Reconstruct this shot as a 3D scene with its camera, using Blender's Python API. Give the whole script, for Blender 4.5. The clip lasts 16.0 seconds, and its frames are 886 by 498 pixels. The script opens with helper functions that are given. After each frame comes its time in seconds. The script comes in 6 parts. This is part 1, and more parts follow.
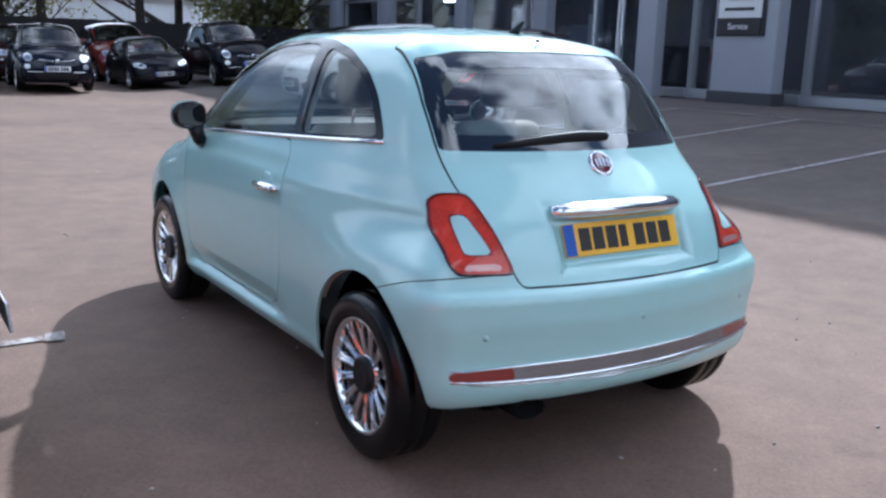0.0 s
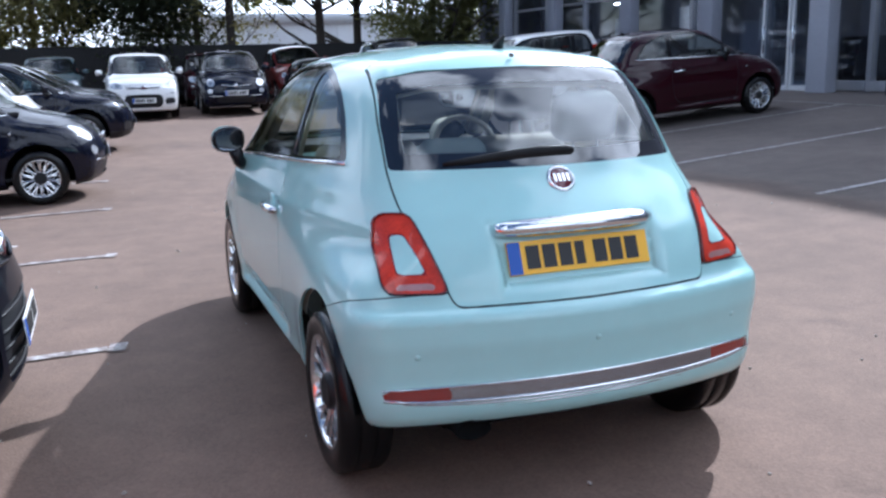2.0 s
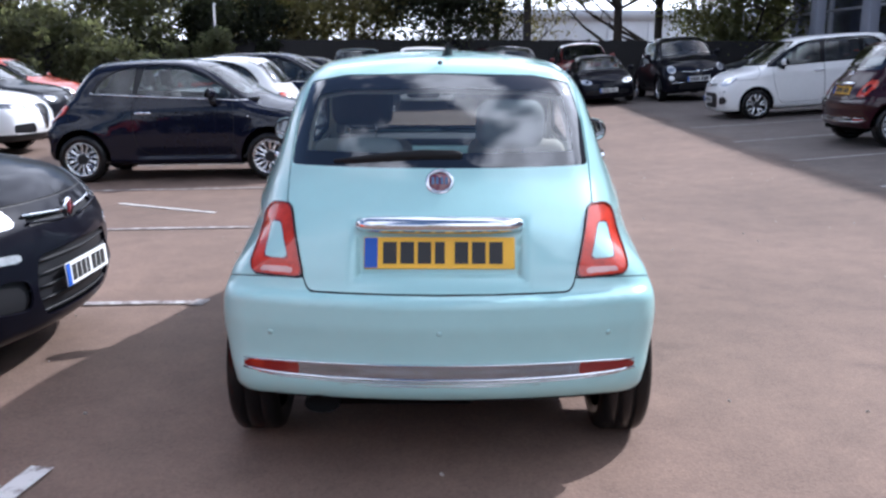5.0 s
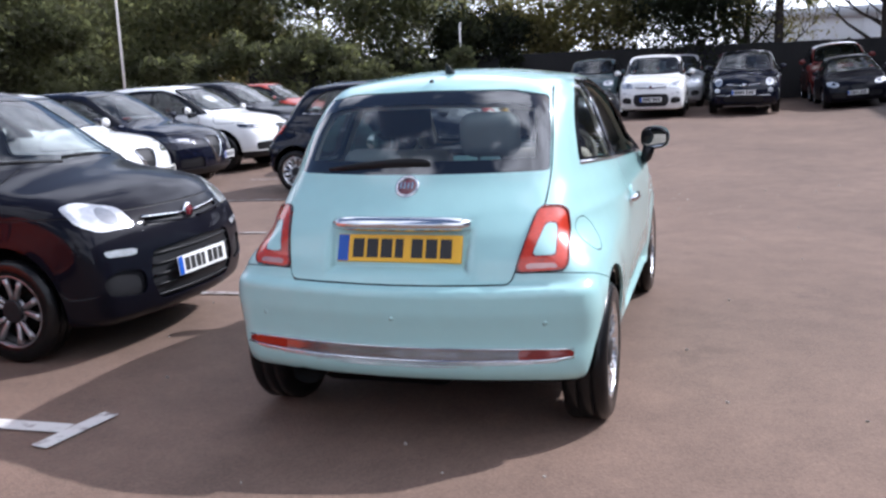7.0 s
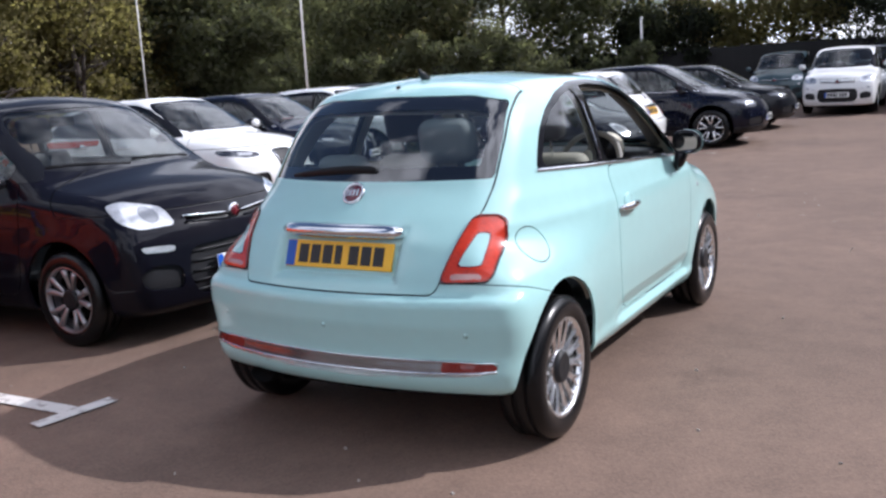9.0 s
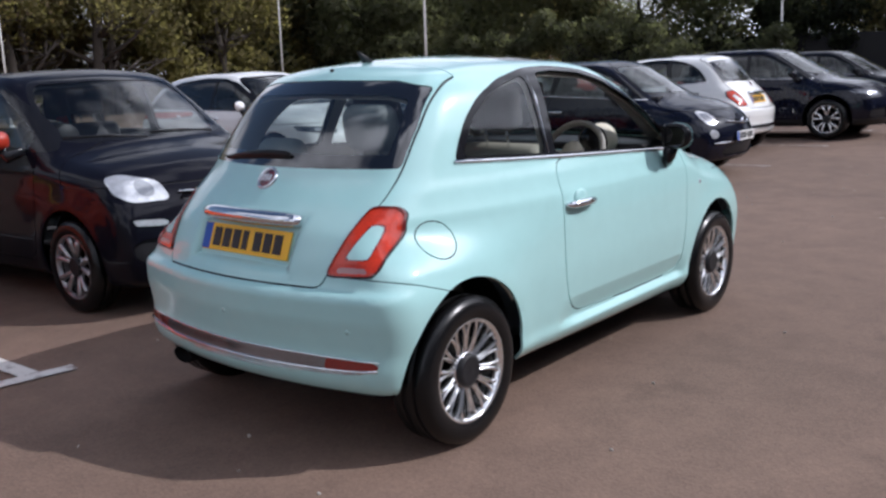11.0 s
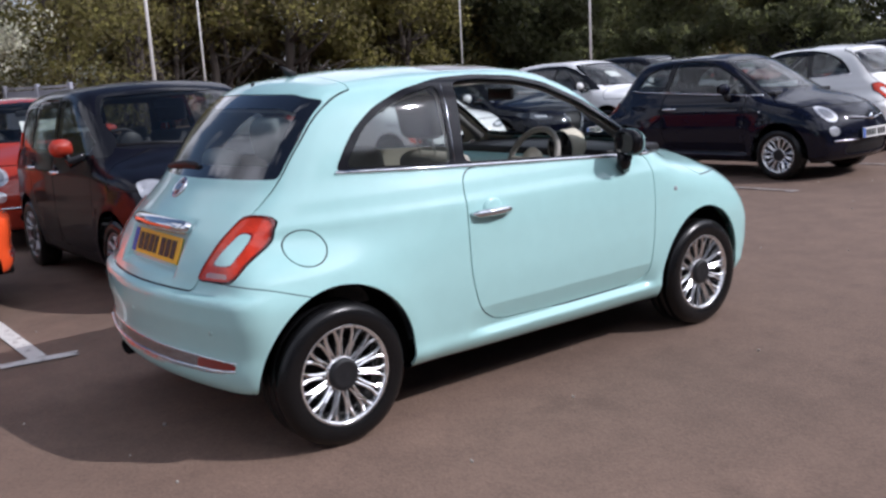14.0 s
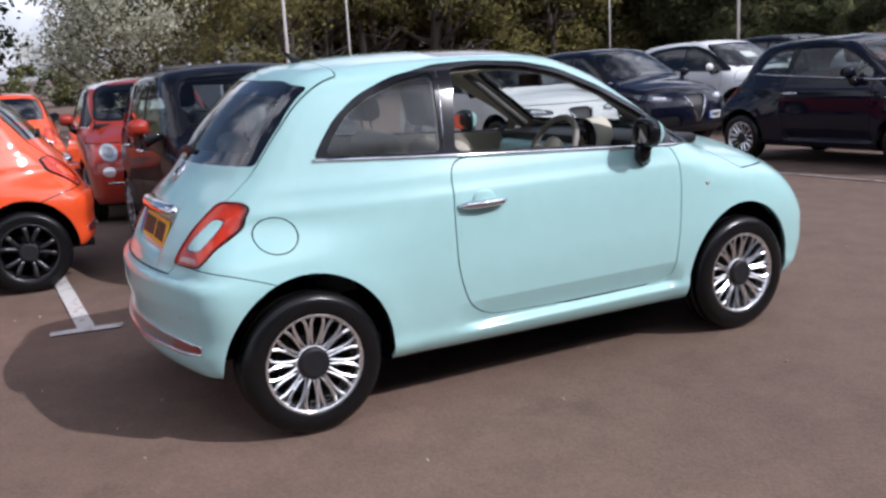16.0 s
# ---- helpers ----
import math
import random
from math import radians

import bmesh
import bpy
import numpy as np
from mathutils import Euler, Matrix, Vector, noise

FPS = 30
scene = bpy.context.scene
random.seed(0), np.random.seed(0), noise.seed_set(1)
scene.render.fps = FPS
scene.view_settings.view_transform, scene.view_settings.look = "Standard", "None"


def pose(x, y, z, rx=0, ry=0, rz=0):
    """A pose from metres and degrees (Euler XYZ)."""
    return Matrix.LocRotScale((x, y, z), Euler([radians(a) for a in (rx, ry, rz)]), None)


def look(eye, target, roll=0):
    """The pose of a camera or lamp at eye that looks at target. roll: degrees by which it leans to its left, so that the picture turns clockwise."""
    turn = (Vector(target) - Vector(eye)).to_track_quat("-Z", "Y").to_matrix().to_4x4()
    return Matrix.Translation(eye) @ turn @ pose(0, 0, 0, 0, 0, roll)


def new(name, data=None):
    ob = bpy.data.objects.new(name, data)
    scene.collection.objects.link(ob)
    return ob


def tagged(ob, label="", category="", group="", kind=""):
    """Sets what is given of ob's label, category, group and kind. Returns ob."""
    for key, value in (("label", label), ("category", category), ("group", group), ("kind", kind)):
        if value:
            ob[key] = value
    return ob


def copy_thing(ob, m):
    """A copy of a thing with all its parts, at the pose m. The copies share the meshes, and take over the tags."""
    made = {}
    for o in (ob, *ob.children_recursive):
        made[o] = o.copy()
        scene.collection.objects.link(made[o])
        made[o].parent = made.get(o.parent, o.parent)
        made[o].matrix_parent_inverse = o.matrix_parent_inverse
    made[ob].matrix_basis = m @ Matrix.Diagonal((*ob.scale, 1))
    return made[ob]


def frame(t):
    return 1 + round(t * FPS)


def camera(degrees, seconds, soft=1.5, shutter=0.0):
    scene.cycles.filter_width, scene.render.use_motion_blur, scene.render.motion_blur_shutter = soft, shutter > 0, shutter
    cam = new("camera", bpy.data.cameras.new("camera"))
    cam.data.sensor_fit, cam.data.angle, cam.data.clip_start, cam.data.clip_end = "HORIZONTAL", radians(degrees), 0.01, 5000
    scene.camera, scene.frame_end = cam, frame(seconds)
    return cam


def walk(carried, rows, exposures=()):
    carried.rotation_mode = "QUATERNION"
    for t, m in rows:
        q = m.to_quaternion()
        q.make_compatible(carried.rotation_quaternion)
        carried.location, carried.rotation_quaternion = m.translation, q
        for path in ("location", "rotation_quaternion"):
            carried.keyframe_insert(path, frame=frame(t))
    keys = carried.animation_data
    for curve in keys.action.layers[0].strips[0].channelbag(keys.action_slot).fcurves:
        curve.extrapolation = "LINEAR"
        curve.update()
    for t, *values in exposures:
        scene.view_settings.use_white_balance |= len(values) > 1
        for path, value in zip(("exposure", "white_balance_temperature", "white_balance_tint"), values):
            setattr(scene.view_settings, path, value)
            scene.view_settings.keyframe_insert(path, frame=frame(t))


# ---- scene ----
cam = camera(52.3, 16.0, 2.6)
PATH = [
    (0, (-2.15, -3.765, 1.382), (-1.087, -2.124, 0.959), 1.8),
    (0.5, (-2.078, -3.838, 1.401), (-1.08, -2.153, 0.996), -0.3),
    (1, (-1.941, -3.839, 1.406), (-0.939, -2.162, 0.976), 0.4),
    (1.5, (-1.725, -3.875, 1.422), (-0.814, -2.153, 0.967), -0.3),
    (2, (-1.43, -4.128, 1.425), (-0.748, -2.293, 1.016), -1.4),
    (2.5, (-1.208, -4.218, 1.425), (-0.701, -2.325, 1.025), -1.4),
    (3, (-1.002, -4.237, 1.431), (-0.608, -2.327, 0.989), 0.1),
    (3.5, (-0.749, -4.449, 1.44), (-0.468, -2.514, 1.021), -2.2),
    (4, (-0.483, -4.589, 1.46), (-0.311, -2.636, 1.063), -1.7),
    (4.2, (-0.389, -4.585, 1.446), (-0.24, -2.63, 1.05), -1.4),
    (6.3, (0.73, -4.742, 1.459), (0.395, -2.819, 1.022), -1.9),
    (6.5, (0.853, -4.775, 1.454), (0.465, -2.858, 1.034), -3.1),
    (7, (1.208, -4.862, 1.461), (0.624, -2.987, 1.084), -2.3),
    (7.5, (1.413, -4.734, 1.444), (0.727, -2.89, 1.082), -2.3),
    (8, (1.618, -4.635, 1.455), (0.863, -2.824, 1.068), -2.9),
    (8.5, (1.953, -4.562, 1.468), (1.087, -2.795, 1.113), -3.0),
    (8.7, (2.035, -4.501, 1.461), (1.114, -2.763, 1.103), -3.0),
    (10.8, (2.782, -3.847, 1.438), (1.541, -2.323, 1.07), -2.3),
    (11, (2.812, -3.759, 1.442), (1.564, -2.247, 1.045), -1.8),
    (11.5, (2.925, -3.602, 1.44), (1.637, -2.131, 1.02), -3.8),
    (12, (3.238, -3.502, 1.468), (1.862, -2.097, 1.105), -3.3),
    (12.5, (3.32, -3.334, 1.448), (1.863, -2.014, 1.083), -3.3),
    (13, (3.345, -3.145, 1.439), (1.876, -1.854, 1.021), -1.5),
    (13.5, (3.469, -2.994, 1.446), (1.962, -1.746, 1.033), -3.5),
    (14, (3.755, -2.892, 1.457), (2.193, -1.704, 1.068), -3.3),
    (14.5, (3.759, -2.69, 1.435), (2.14, -1.59, 1.024), -2.8),
    (15, (3.809, -2.511, 1.441), (2.154, -1.483, 0.991), -2.7),
    (15.5, (3.96, -2.335, 1.448), (2.254, -1.388, 1.006), -2.9),
    (16, (4.055, -2.236, 1.451), (2.315, -1.342, 1.036), -3.3),
]
walk(cam, [(t, look(eye, target, roll)) for t, eye, target, roll in PATH],
     [(0, 0.59, 5330, 9), (4, 0.66, 5430, 13), (6.5, 0.56, 5780, 15), (7.5, 0.37, 5720, 15), (8.5, 0.33, 5850, 15), (11, -0.17, 5880, 15), (16, -0.17, 5880, 17)])

# ---- daylight ----
SUN = Vector((0.937, 0.74, 1.0)).normalized()
world = bpy.data.worlds.new("sky")
scene.world = world
world.use_nodes = True
wt = world.node_tree
sky = wt.nodes.new("ShaderNodeTexSky")
sky.sky_type, sky.sun_disc = "NISHITA", False
sky.sun_elevation, sky.sun_rotation = math.asin(SUN.z), math.atan2(SUN.x, SUN.y)
sky.air_density, sky.dust_density = 1.0, 1.5
# broken cloud
tc = wt.nodes.new("ShaderNodeTexCoord")
mp = wt.nodes.new("ShaderNodeMapping")
mp.inputs["Scale"].default_value, mp.inputs["Location"].default_value = (1.0, 1.0, 1.4), (3.1, 1.7, 0.4)
cl = wt.nodes.new("ShaderNodeTexNoise")
cl.inputs["Scale"].default_value, cl.inputs["Detail"].default_value, cl.inputs["Roughness"].default_value = 2.1, 9.0, 0.50
cr = wt.nodes.new("ShaderNodeValToRGB")
cr.color_ramp.elements[0].position, cr.color_ramp.elements[1].position = 0.47, 0.545
mixc = wt.nodes.new("ShaderNodeMix")
mixc.data_type = "RGBA"
mixc.inputs["B"].default_value = (15.0, 15.2, 15.8, 1)
wt.links.new(tc.outputs["Generated"], mp.inputs["Vector"])
wt.links.new(mp.outputs["Vector"], cl.inputs["Vector"])
# the cover thickens towards the horizon and the building's side
sp = wt.nodes.new("ShaderNodeSeparateXYZ")
lean = wt.nodes.new("ShaderNodeVectorMath")
lean.operation = "DOT_PRODUCT"
lean.inputs[1].default_value = (0.13, 0.05, -0.16)
cover = wt.nodes.new("ShaderNodeMath")
cover.operation = "ADD"
base = wt.nodes.new("ShaderNodeMath")
base.operation = "ADD"
base.inputs[1].default_value = 0.13
wt.links.new(tc.outputs["Generated"], sp.inputs["Vector"])
wt.links.new(tc.outputs["Generated"], lean.inputs[0])
wt.links.new(lean.outputs["Value"], base.inputs[0])
wt.links.new(base.outputs[0], cover.inputs[0])
wt.links.new(cl.outputs["Fac"], cover.inputs[1])
wt.links.new(cover.outputs[0], cr.inputs["Fac"])
wt.links.new(cr.outputs["Color"], mixc.inputs["Factor"])
wt.links.new(sky.outputs["Color"], mixc.inputs["A"])
# cloud is brighter towards the sun
vd = wt.nodes.new("ShaderNodeVectorMath")
vd.operation = "DOT_PRODUCT"
vd.inputs[1].default_value = SUN
wt.links.new(tc.outputs["Generated"], vd.inputs[0])
gain = wt.nodes.new("ShaderNodeMapRange")
for k, v in (("From Min", -0.3), ("From Max", 1.0), ("To Min", 0.75), ("To Max", 1.55)):
    gain.inputs[k].default_value = v
wt.links.new(vd.outputs["Value"], gain.inputs["Value"])
lit = wt.nodes.new("ShaderNodeVectorMath")
lit.operation = "SCALE"
lit.inputs[0].default_value = (15.5, 15.7, 16.3)
# and paler with haze towards the horizon
haze = wt.nodes.new("ShaderNodeMapRange")
for k, v in (("From Min", 0.0), ("From Max", 1.0), ("To Min", 1.15), ("To Max", 0.80)):
    haze.inputs[k].default_value = v
wt.links.new(sp.outputs["Z"], haze.inputs["Value"])
both = wt.nodes.new("ShaderNodeMath")
both.operation = "MULTIPLY"
wt.links.new(gain.outputs["Result"], both.inputs[0])
wt.links.new(haze.outputs["Result"], both.inputs[1])
# light and grey parts of the clouds
puff = wt.nodes.new("ShaderNodeTexNoise")
puff.inputs["Scale"].default_value, puff.inputs["Detail"].default_value, puff.inputs["Roughness"].default_value = 4.5, 6.0, 0.55
wt.links.new(mp.outputs["Vector"], puff.inputs["Vector"])
tone = wt.nodes.new("ShaderNodeMapRange")
for k, v in (("From Min", 0.36), ("From Max", 0.64), ("To Min", 0.58), ("To Max", 1.25)):
    tone.inputs[k].default_value = v
wt.links.new(puff.outputs["Fac"], tone.inputs["Value"])
puffy = wt.nodes.new("ShaderNodeMath")
puffy.operation = "MULTIPLY"
wt.links.new(both.outputs[0], puffy.inputs[0])
wt.links.new(tone.outputs["Result"], puffy.inputs[1])
wt.links.new(puffy.outputs[0], lit.inputs["Scale"])
wt.links.new(lit.outputs["Vector"], mixc.inputs["B"])
bg = wt.nodes["Background"]
wt.links.new(mixc.outputs["Result"], bg.inputs["Color"])
bg.inputs["Strength"].default_value = 0.09
sun = new("sun", bpy.data.lights.new("sun", "SUN"))
sun.data.energy, sun.data.angle, sun.data.color = 4.05, radians(0.8), (1.0, 0.95, 0.89)
sun.matrix_world = look((30, 24, 32), (30 - 0.937, 24 - 0.74, 31))

# ---- materials ----


def material(name, color, rough=0.5, metal=0.0, vary=0.0, scale=8.0, bump=0.0, bump_scale=60.0, coat=0.0, spec=0.5, each=0.0):
    """A surface with a base colour, two scales of variation and fine relief."""
    m = bpy.data.materials.new(name)
    m.use_nodes = True
    t = m.node_tree
    b = t.nodes["Principled BSDF"]
    b.inputs["Base Color"].default_value = (*color, 1)
    b.inputs["Roughness"].default_value, b.inputs["Metallic"].default_value = rough, metal
    b.inputs["Coat Weight"].default_value, b.inputs["Coat Roughness"].default_value = coat, 0.03
    b.inputs["Specular IOR Level"].default_value = spec
    if vary or bump or each:
        co = t.nodes.new("ShaderNodeTexCoord")
    if vary or each:
        n1, n2 = t.nodes.new("ShaderNodeTexNoise"), t.nodes.new("ShaderNodeTexNoise")
        n1.inputs["Scale"].default_value, n1.inputs["Detail"].default_value = scale, 5
        n2.inputs["Scale"].default_value, n2.inputs["Detail"].default_value = scale * 9, 4
        add = t.nodes.new("ShaderNodeMath")
        add.operation = "ADD"
        t.links.new(co.outputs["Object"], n1.inputs["Vector"])
        t.links.new(co.outputs["Object"], n2.inputs["Vector"])
        t.links.new(n1.outputs["Fac"], add.inputs[0])
        t.links.new(n2.outputs["Fac"], add.inputs[1])
        last = add.outputs[0]
        span = t.nodes.new("ShaderNodeMapRange")
        span.inputs["From Min"].default_value, span.inputs["From Max"].default_value = 0.6, 1.4
        span.inputs["To Min"].default_value, span.inputs["To Max"].default_value = 1 - vary, 1 + vary
        t.links.new(last, span.inputs["Value"])
        last = span.outputs["Result"]
        if each:
            info = t.nodes.new("ShaderNodeNewGeometry")
            r = t.nodes.new("ShaderNodeMapRange")
            r.inputs["To Min"].default_value, r.inputs["To Max"].default_value = 1 - each, 1 + each
            t.links.new(info.outputs["Random Per Island"], r.inputs["Value"])
            mul = t.nodes.new("ShaderNodeMath")
            mul.operation = "MULTIPLY"
            t.links.new(last, mul.inputs[0])
            t.links.new(r.outputs["Result"], mul.inputs[1])
            last = mul.outputs[0]
        sc = t.nodes.new("ShaderNodeVectorMath")
        sc.operation = "SCALE"
        sc.inputs[0].default_value = color
        t.links.new(last, sc.inputs["Scale"])
        t.links.new(sc.outputs["Vector"], b.inputs["Base Color"])
    if bump:
        nb = t.nodes.new("ShaderNodeTexNoise")
        nb.inputs["Scale"].default_value, nb.inputs["Detail"].default_value = bump_scale, 4
        bp = t.nodes.new("ShaderNodeBump")
        bp.inputs["Strength"].default_value, bp.inputs["Distance"].default_value = bump, 0.01
        t.links.new(co.outputs["Object"], nb.inputs["Vector"])
        t.links.new(nb.outputs["Fac"], bp.inputs["Height"])
        t.links.new(bp.outputs["Normal"], b.inputs["Normal"])
    return m


def glass(name, tint, gloss=0.07, gloss_rough=0.01):
    """Thin tinted sheet glass: what passes is tinted, and the surface mirrors by Fresnel."""
    m = bpy.data.materials.new(name)
    m.use_nodes = True
    t = m.node_tree
    t.nodes.remove(t.nodes["Principled BSDF"])
    tr, gl, mx, lw = (t.nodes.new(k) for k in ("ShaderNodeBsdfTransparent", "ShaderNodeBsdfGlossy", "ShaderNodeMixShader", "ShaderNodeLayerWeight"))
    tr.inputs["Color"].default_value = (*tint, 1)
    gl.inputs["Color"].default_value = (1, 1, 1, 1)
    gl.inputs["Roughness"].default_value = gloss_rough
    lw.inputs["Blend"].default_value = 0.5
    pw, ma = t.nodes.new("ShaderNodeMath"), t.nodes.new("ShaderNodeMath")
    pw.operation, ma.operation = "POWER", "MULTIPLY_ADD"
    pw.inputs[1].default_value, ma.inputs[1].default_value, ma.inputs[2].default_value = 5.0, 1 - gloss, gloss
    t.links.new(lw.outputs["Facing"], pw.inputs[0])
    t.links.new(pw.outputs[0], ma.inputs[0])
    t.links.new(ma.outputs[0], mx.inputs["Fac"])
    t.links.new(tr.outputs["BSDF"], mx.inputs[1])
    t.links.new(gl.outputs["BSDF"], mx.inputs[2])
    t.links.new(mx.outputs["Shader"], t.nodes["Material Output"].inputs["Surface"])
    return m


def paint(name, color, metal=0.0, rough=0.35, coat=1.0, haze=0.03):
    m = material(name, color, rough, metal, vary=0.03, scale=1.5, coat=coat, spec=0.15 if coat == 1.0 else 0.03)
    m.node_tree.nodes["Principled BSDF"].inputs["Coat Roughness"].default_value = haze
    return m


MINT = paint("mint_paint", (0.385, 0.628, 0.612), haze=0.07)
NAVY = paint("navy_paint", (0.0036, 0.0048, 0.0135), coat=0.7)
BLACK = paint("black_paint", (0.005, 0.005, 0.009), coat=0.33)
WHITE = paint("white_paint", (0.78, 0.78, 0.77))
MAROON = paint("maroon_paint", (0.022, 0.0025, 0.006), coat=0.7)
ORANGE = paint("orange_paint", (0.75, 0.085, 0.02))
DEEP_RED = paint("deep_red_paint", (0.13, 0.013, 0.010))
TEAL = paint("teal_grey_paint", (0.055, 0.085, 0.095), coat=0.8)
SILVER = paint("silver_paint", (0.5, 0.51, 0.53), 0.6)
GREY_PAINT = paint("slate_paint", (0.010, 0.011, 0.015), coat=0.6)
PLASTIC = material("black_plastic", (0.014, 0.014, 0.016), 0.5, vary=0.15, scale=5, bump=0.05, bump_scale=400, spec=0.3)
RUBBER = material("tyre_rubber", (0.006, 0.006, 0.0065), 0.27, vary=0.2, scale=6, bump=0.04, bump_scale=180, spec=0.28)
WIPER = material("wiper_black", (0.006, 0.006, 0.0065), 0.5, vary=0.2, scale=12, spec=0.25)
TRIM = material("gloss_black_trim", (0.009, 0.009, 0.011), 0.09, spec=0.28)
CHROME = material("chrome", (0.75, 0.76, 0.78), 0.08, 1.0)
ALLOY = material("alloy_rim", (0.84, 0.84, 0.84), 0.15, 0.9, vary=0.06, scale=10)
DIM_ALLOY = material("dim_alloy_rim", (0.36, 0.35, 0.36), 0.36, 0.8, vary=0.08, scale=10)
DARK_ALLOY = material("dark_alloy", (0.06, 0.06, 0.065), 0.35, 0.8)
# near-black underbody; in the rim barrels this colour stands in for shade
SHADOW_BLACK = material("underbody_and_shade_black", (0.006, 0.006, 0.006), 0.9, vary=0.2, scale=6, spec=0.05)
GLASS = glass("car_glass", (0.70, 0.75, 0.73), 0.055, 0.05)
REAR_GLASS = glass("rear_window_glass", (0.62, 0.67, 0.67), 0.12, 0.07)
CRIMSON = paint("crimson_paint", (0.33, 0.032, 0.016))
DARK_GLASS = glass("privacy_glass", (0.16, 0.17, 0.18), 0.07)
LAMP_RED = material("red_lamp_lens", (0.52, 0.034, 0.010), 0.22, vary=0.35, scale=16, coat=0.7, spec=0.3)
LAMP_DARKRED = material("dark_red_reflector", (0.19, 0.011, 0.008), 0.15, vary=0.15, scale=30, coat=1.0)
LAMP_CLEAR = material("clear_lamp_lens", (0.62, 0.63, 0.65), 0.14, 0.5, vary=0.45, scale=22, coat=1.0)
STRIP = material("grey_bumper_strip", (0.29, 0.30, 0.325), 0.16, 0.9, vary=0.1, scale=10)
PLATE_Y = material("yellow_plate", (0.85, 0.47, 0.02), 0.4, vary=0.03, scale=12)
PLATE_W = material("white_plate", (0.8, 0.8, 0.78), 0.4, vary=0.03, scale=12)
PLATE_B = material("blue_plate_band", (0.01, 0.085, 0.42), 0.4)
PLATE_INK = material("plate_bars", (0.015, 0.015, 0.015), 0.5)
BADGE_RED = material("badge_red", (0.12, 0.008, 0.016), 0.2, coat=1.0)
WHEEL_GREY = material("steering_wheel_leather", (0.26, 0.245, 0.215), 0.5, vary=0.08, scale=10, bump=0.05, bump_scale=200)
IVORY = material("ivory_trim", (0.62, 0.57, 0.46), 0.55, vary=0.06, scale=8, bump=0.05, bump_scale=200)
SEAT_GREY = material("grey_cloth", (0.16, 0.16, 0.155), 0.85, vary=0.12, scale=10, bump=0.2, bump_scale=300)
SEAT_PALE = material("pale_grey_cloth", (0.27, 0.29, 0.28), 0.85, vary=0.12, scale=10, bump=0.2, bump_scale=300)
SEAT_SLATE = material("slate_cloth", (0.07, 0.068, 0.068), 0.9, vary=0.12, scale=10, bump=0.2, bump_scale=300)
SEAT_DARK = material("dark_cloth", (0.045, 0.045, 0.05), 0.9, vary=0.15, scale=10, bump=0.2, bump_scale=300)
LINING = material("pale_headlining", (0.50, 0.47, 0.39), 0.9, vary=0.05, scale=10)
LINING_DARK = material("dark_lining", (0.04, 0.04, 0.042), 0.9, vary=0.08, scale=10)
PAPER = material("white_card", (0.75, 0.75, 0.73), 0.7, vary=0.05, scale=20)
CAP_RED = paint("mirror_cap_red", (0.33, 0.030, 0.014))
LAMP_BOWL = material("round_lamp_bowl", (0.36, 0.37, 0.39), 0.14, 0.6, vary=0.25, scale=25, coat=1.0)
LAMP_DEEP = material("lamp_reflector", (0.10, 0.105, 0.12), 0.12, 0.7, vary=0.3, scale=25, coat=1.0)
REVERSE = material("reversing_lamp_lens", (0.50, 0.27, 0.24), 0.15, 0.3, vary=0.2, scale=20, coat=1.0)
FRIT = material("glass_black_edge", (0.004, 0.004, 0.005), 0.02, coat=1.0, spec=0.9)
LAMP_EDGE = material("lamp_edge_red", (0.15, 0.010, 0.006), 0.2, coat=1.0)
MIRROR = material("mirror_glass", (0.38, 0.40, 0.43), 0.02, 1.0)
SEAT_IVORY = material("seat_ivory_cloth", (0.40, 0.37, 0.31), 0.8, vary=0.10, scale=10, bump=0.2, bump_scale=300)

# ---- car body shapes: smooth solids from a few profile curves ----


def spline(*pairs):
    """A smooth curve through (x, y) pairs that does not overshoot."""
    xk, yk = np.array([p[0] for p in pairs], float), np.array([p[1] for p in pairs], float)
    h = np.diff(xk)
    s = np.diff(yk) / h
    m = np.empty_like(yk)
    m[0], m[-1] = s[0], s[-1]
    for i in range(1, len(s)):
        a, b = s[i - 1], s[i]
        m[i] = 0.0 if a * b <= 0 else (h[i - 1] + h[i]) / ((h[i - 1] + 2 * h[i]) / (3 * a) + (2 * h[i - 1] + h[i]) / (3 * b))
    def f(x):
        x = np.asarray(x, float)
        c = np.clip(x, xk[0], xk[-1])
        i = np.clip(np.searchsorted(xk, c, side="right") - 1, 0, len(h) - 1)
        u = (c - xk[i]) / h[i]
        v = ((1 + 2 * u) * (1 - u) ** 2 * yk[i] + u * (1 - u) ** 2 * h[i] * m[i]
             + u * u * (3 - 2 * u) * yk[i + 1] + u * u * (u - 1) * h[i] * m[i + 1])
        return v + np.where(x < xk[0], (x - xk[0]) * m[0], 0) + np.where(x > xk[-1], (x - xk[-1]) * m[-1], 0)
    return f


def smax(a, b, k):
    h = np.maximum(k - np.abs(a - b), 0) / k
    return np.maximum(a, b) + h * h * k * 0.25


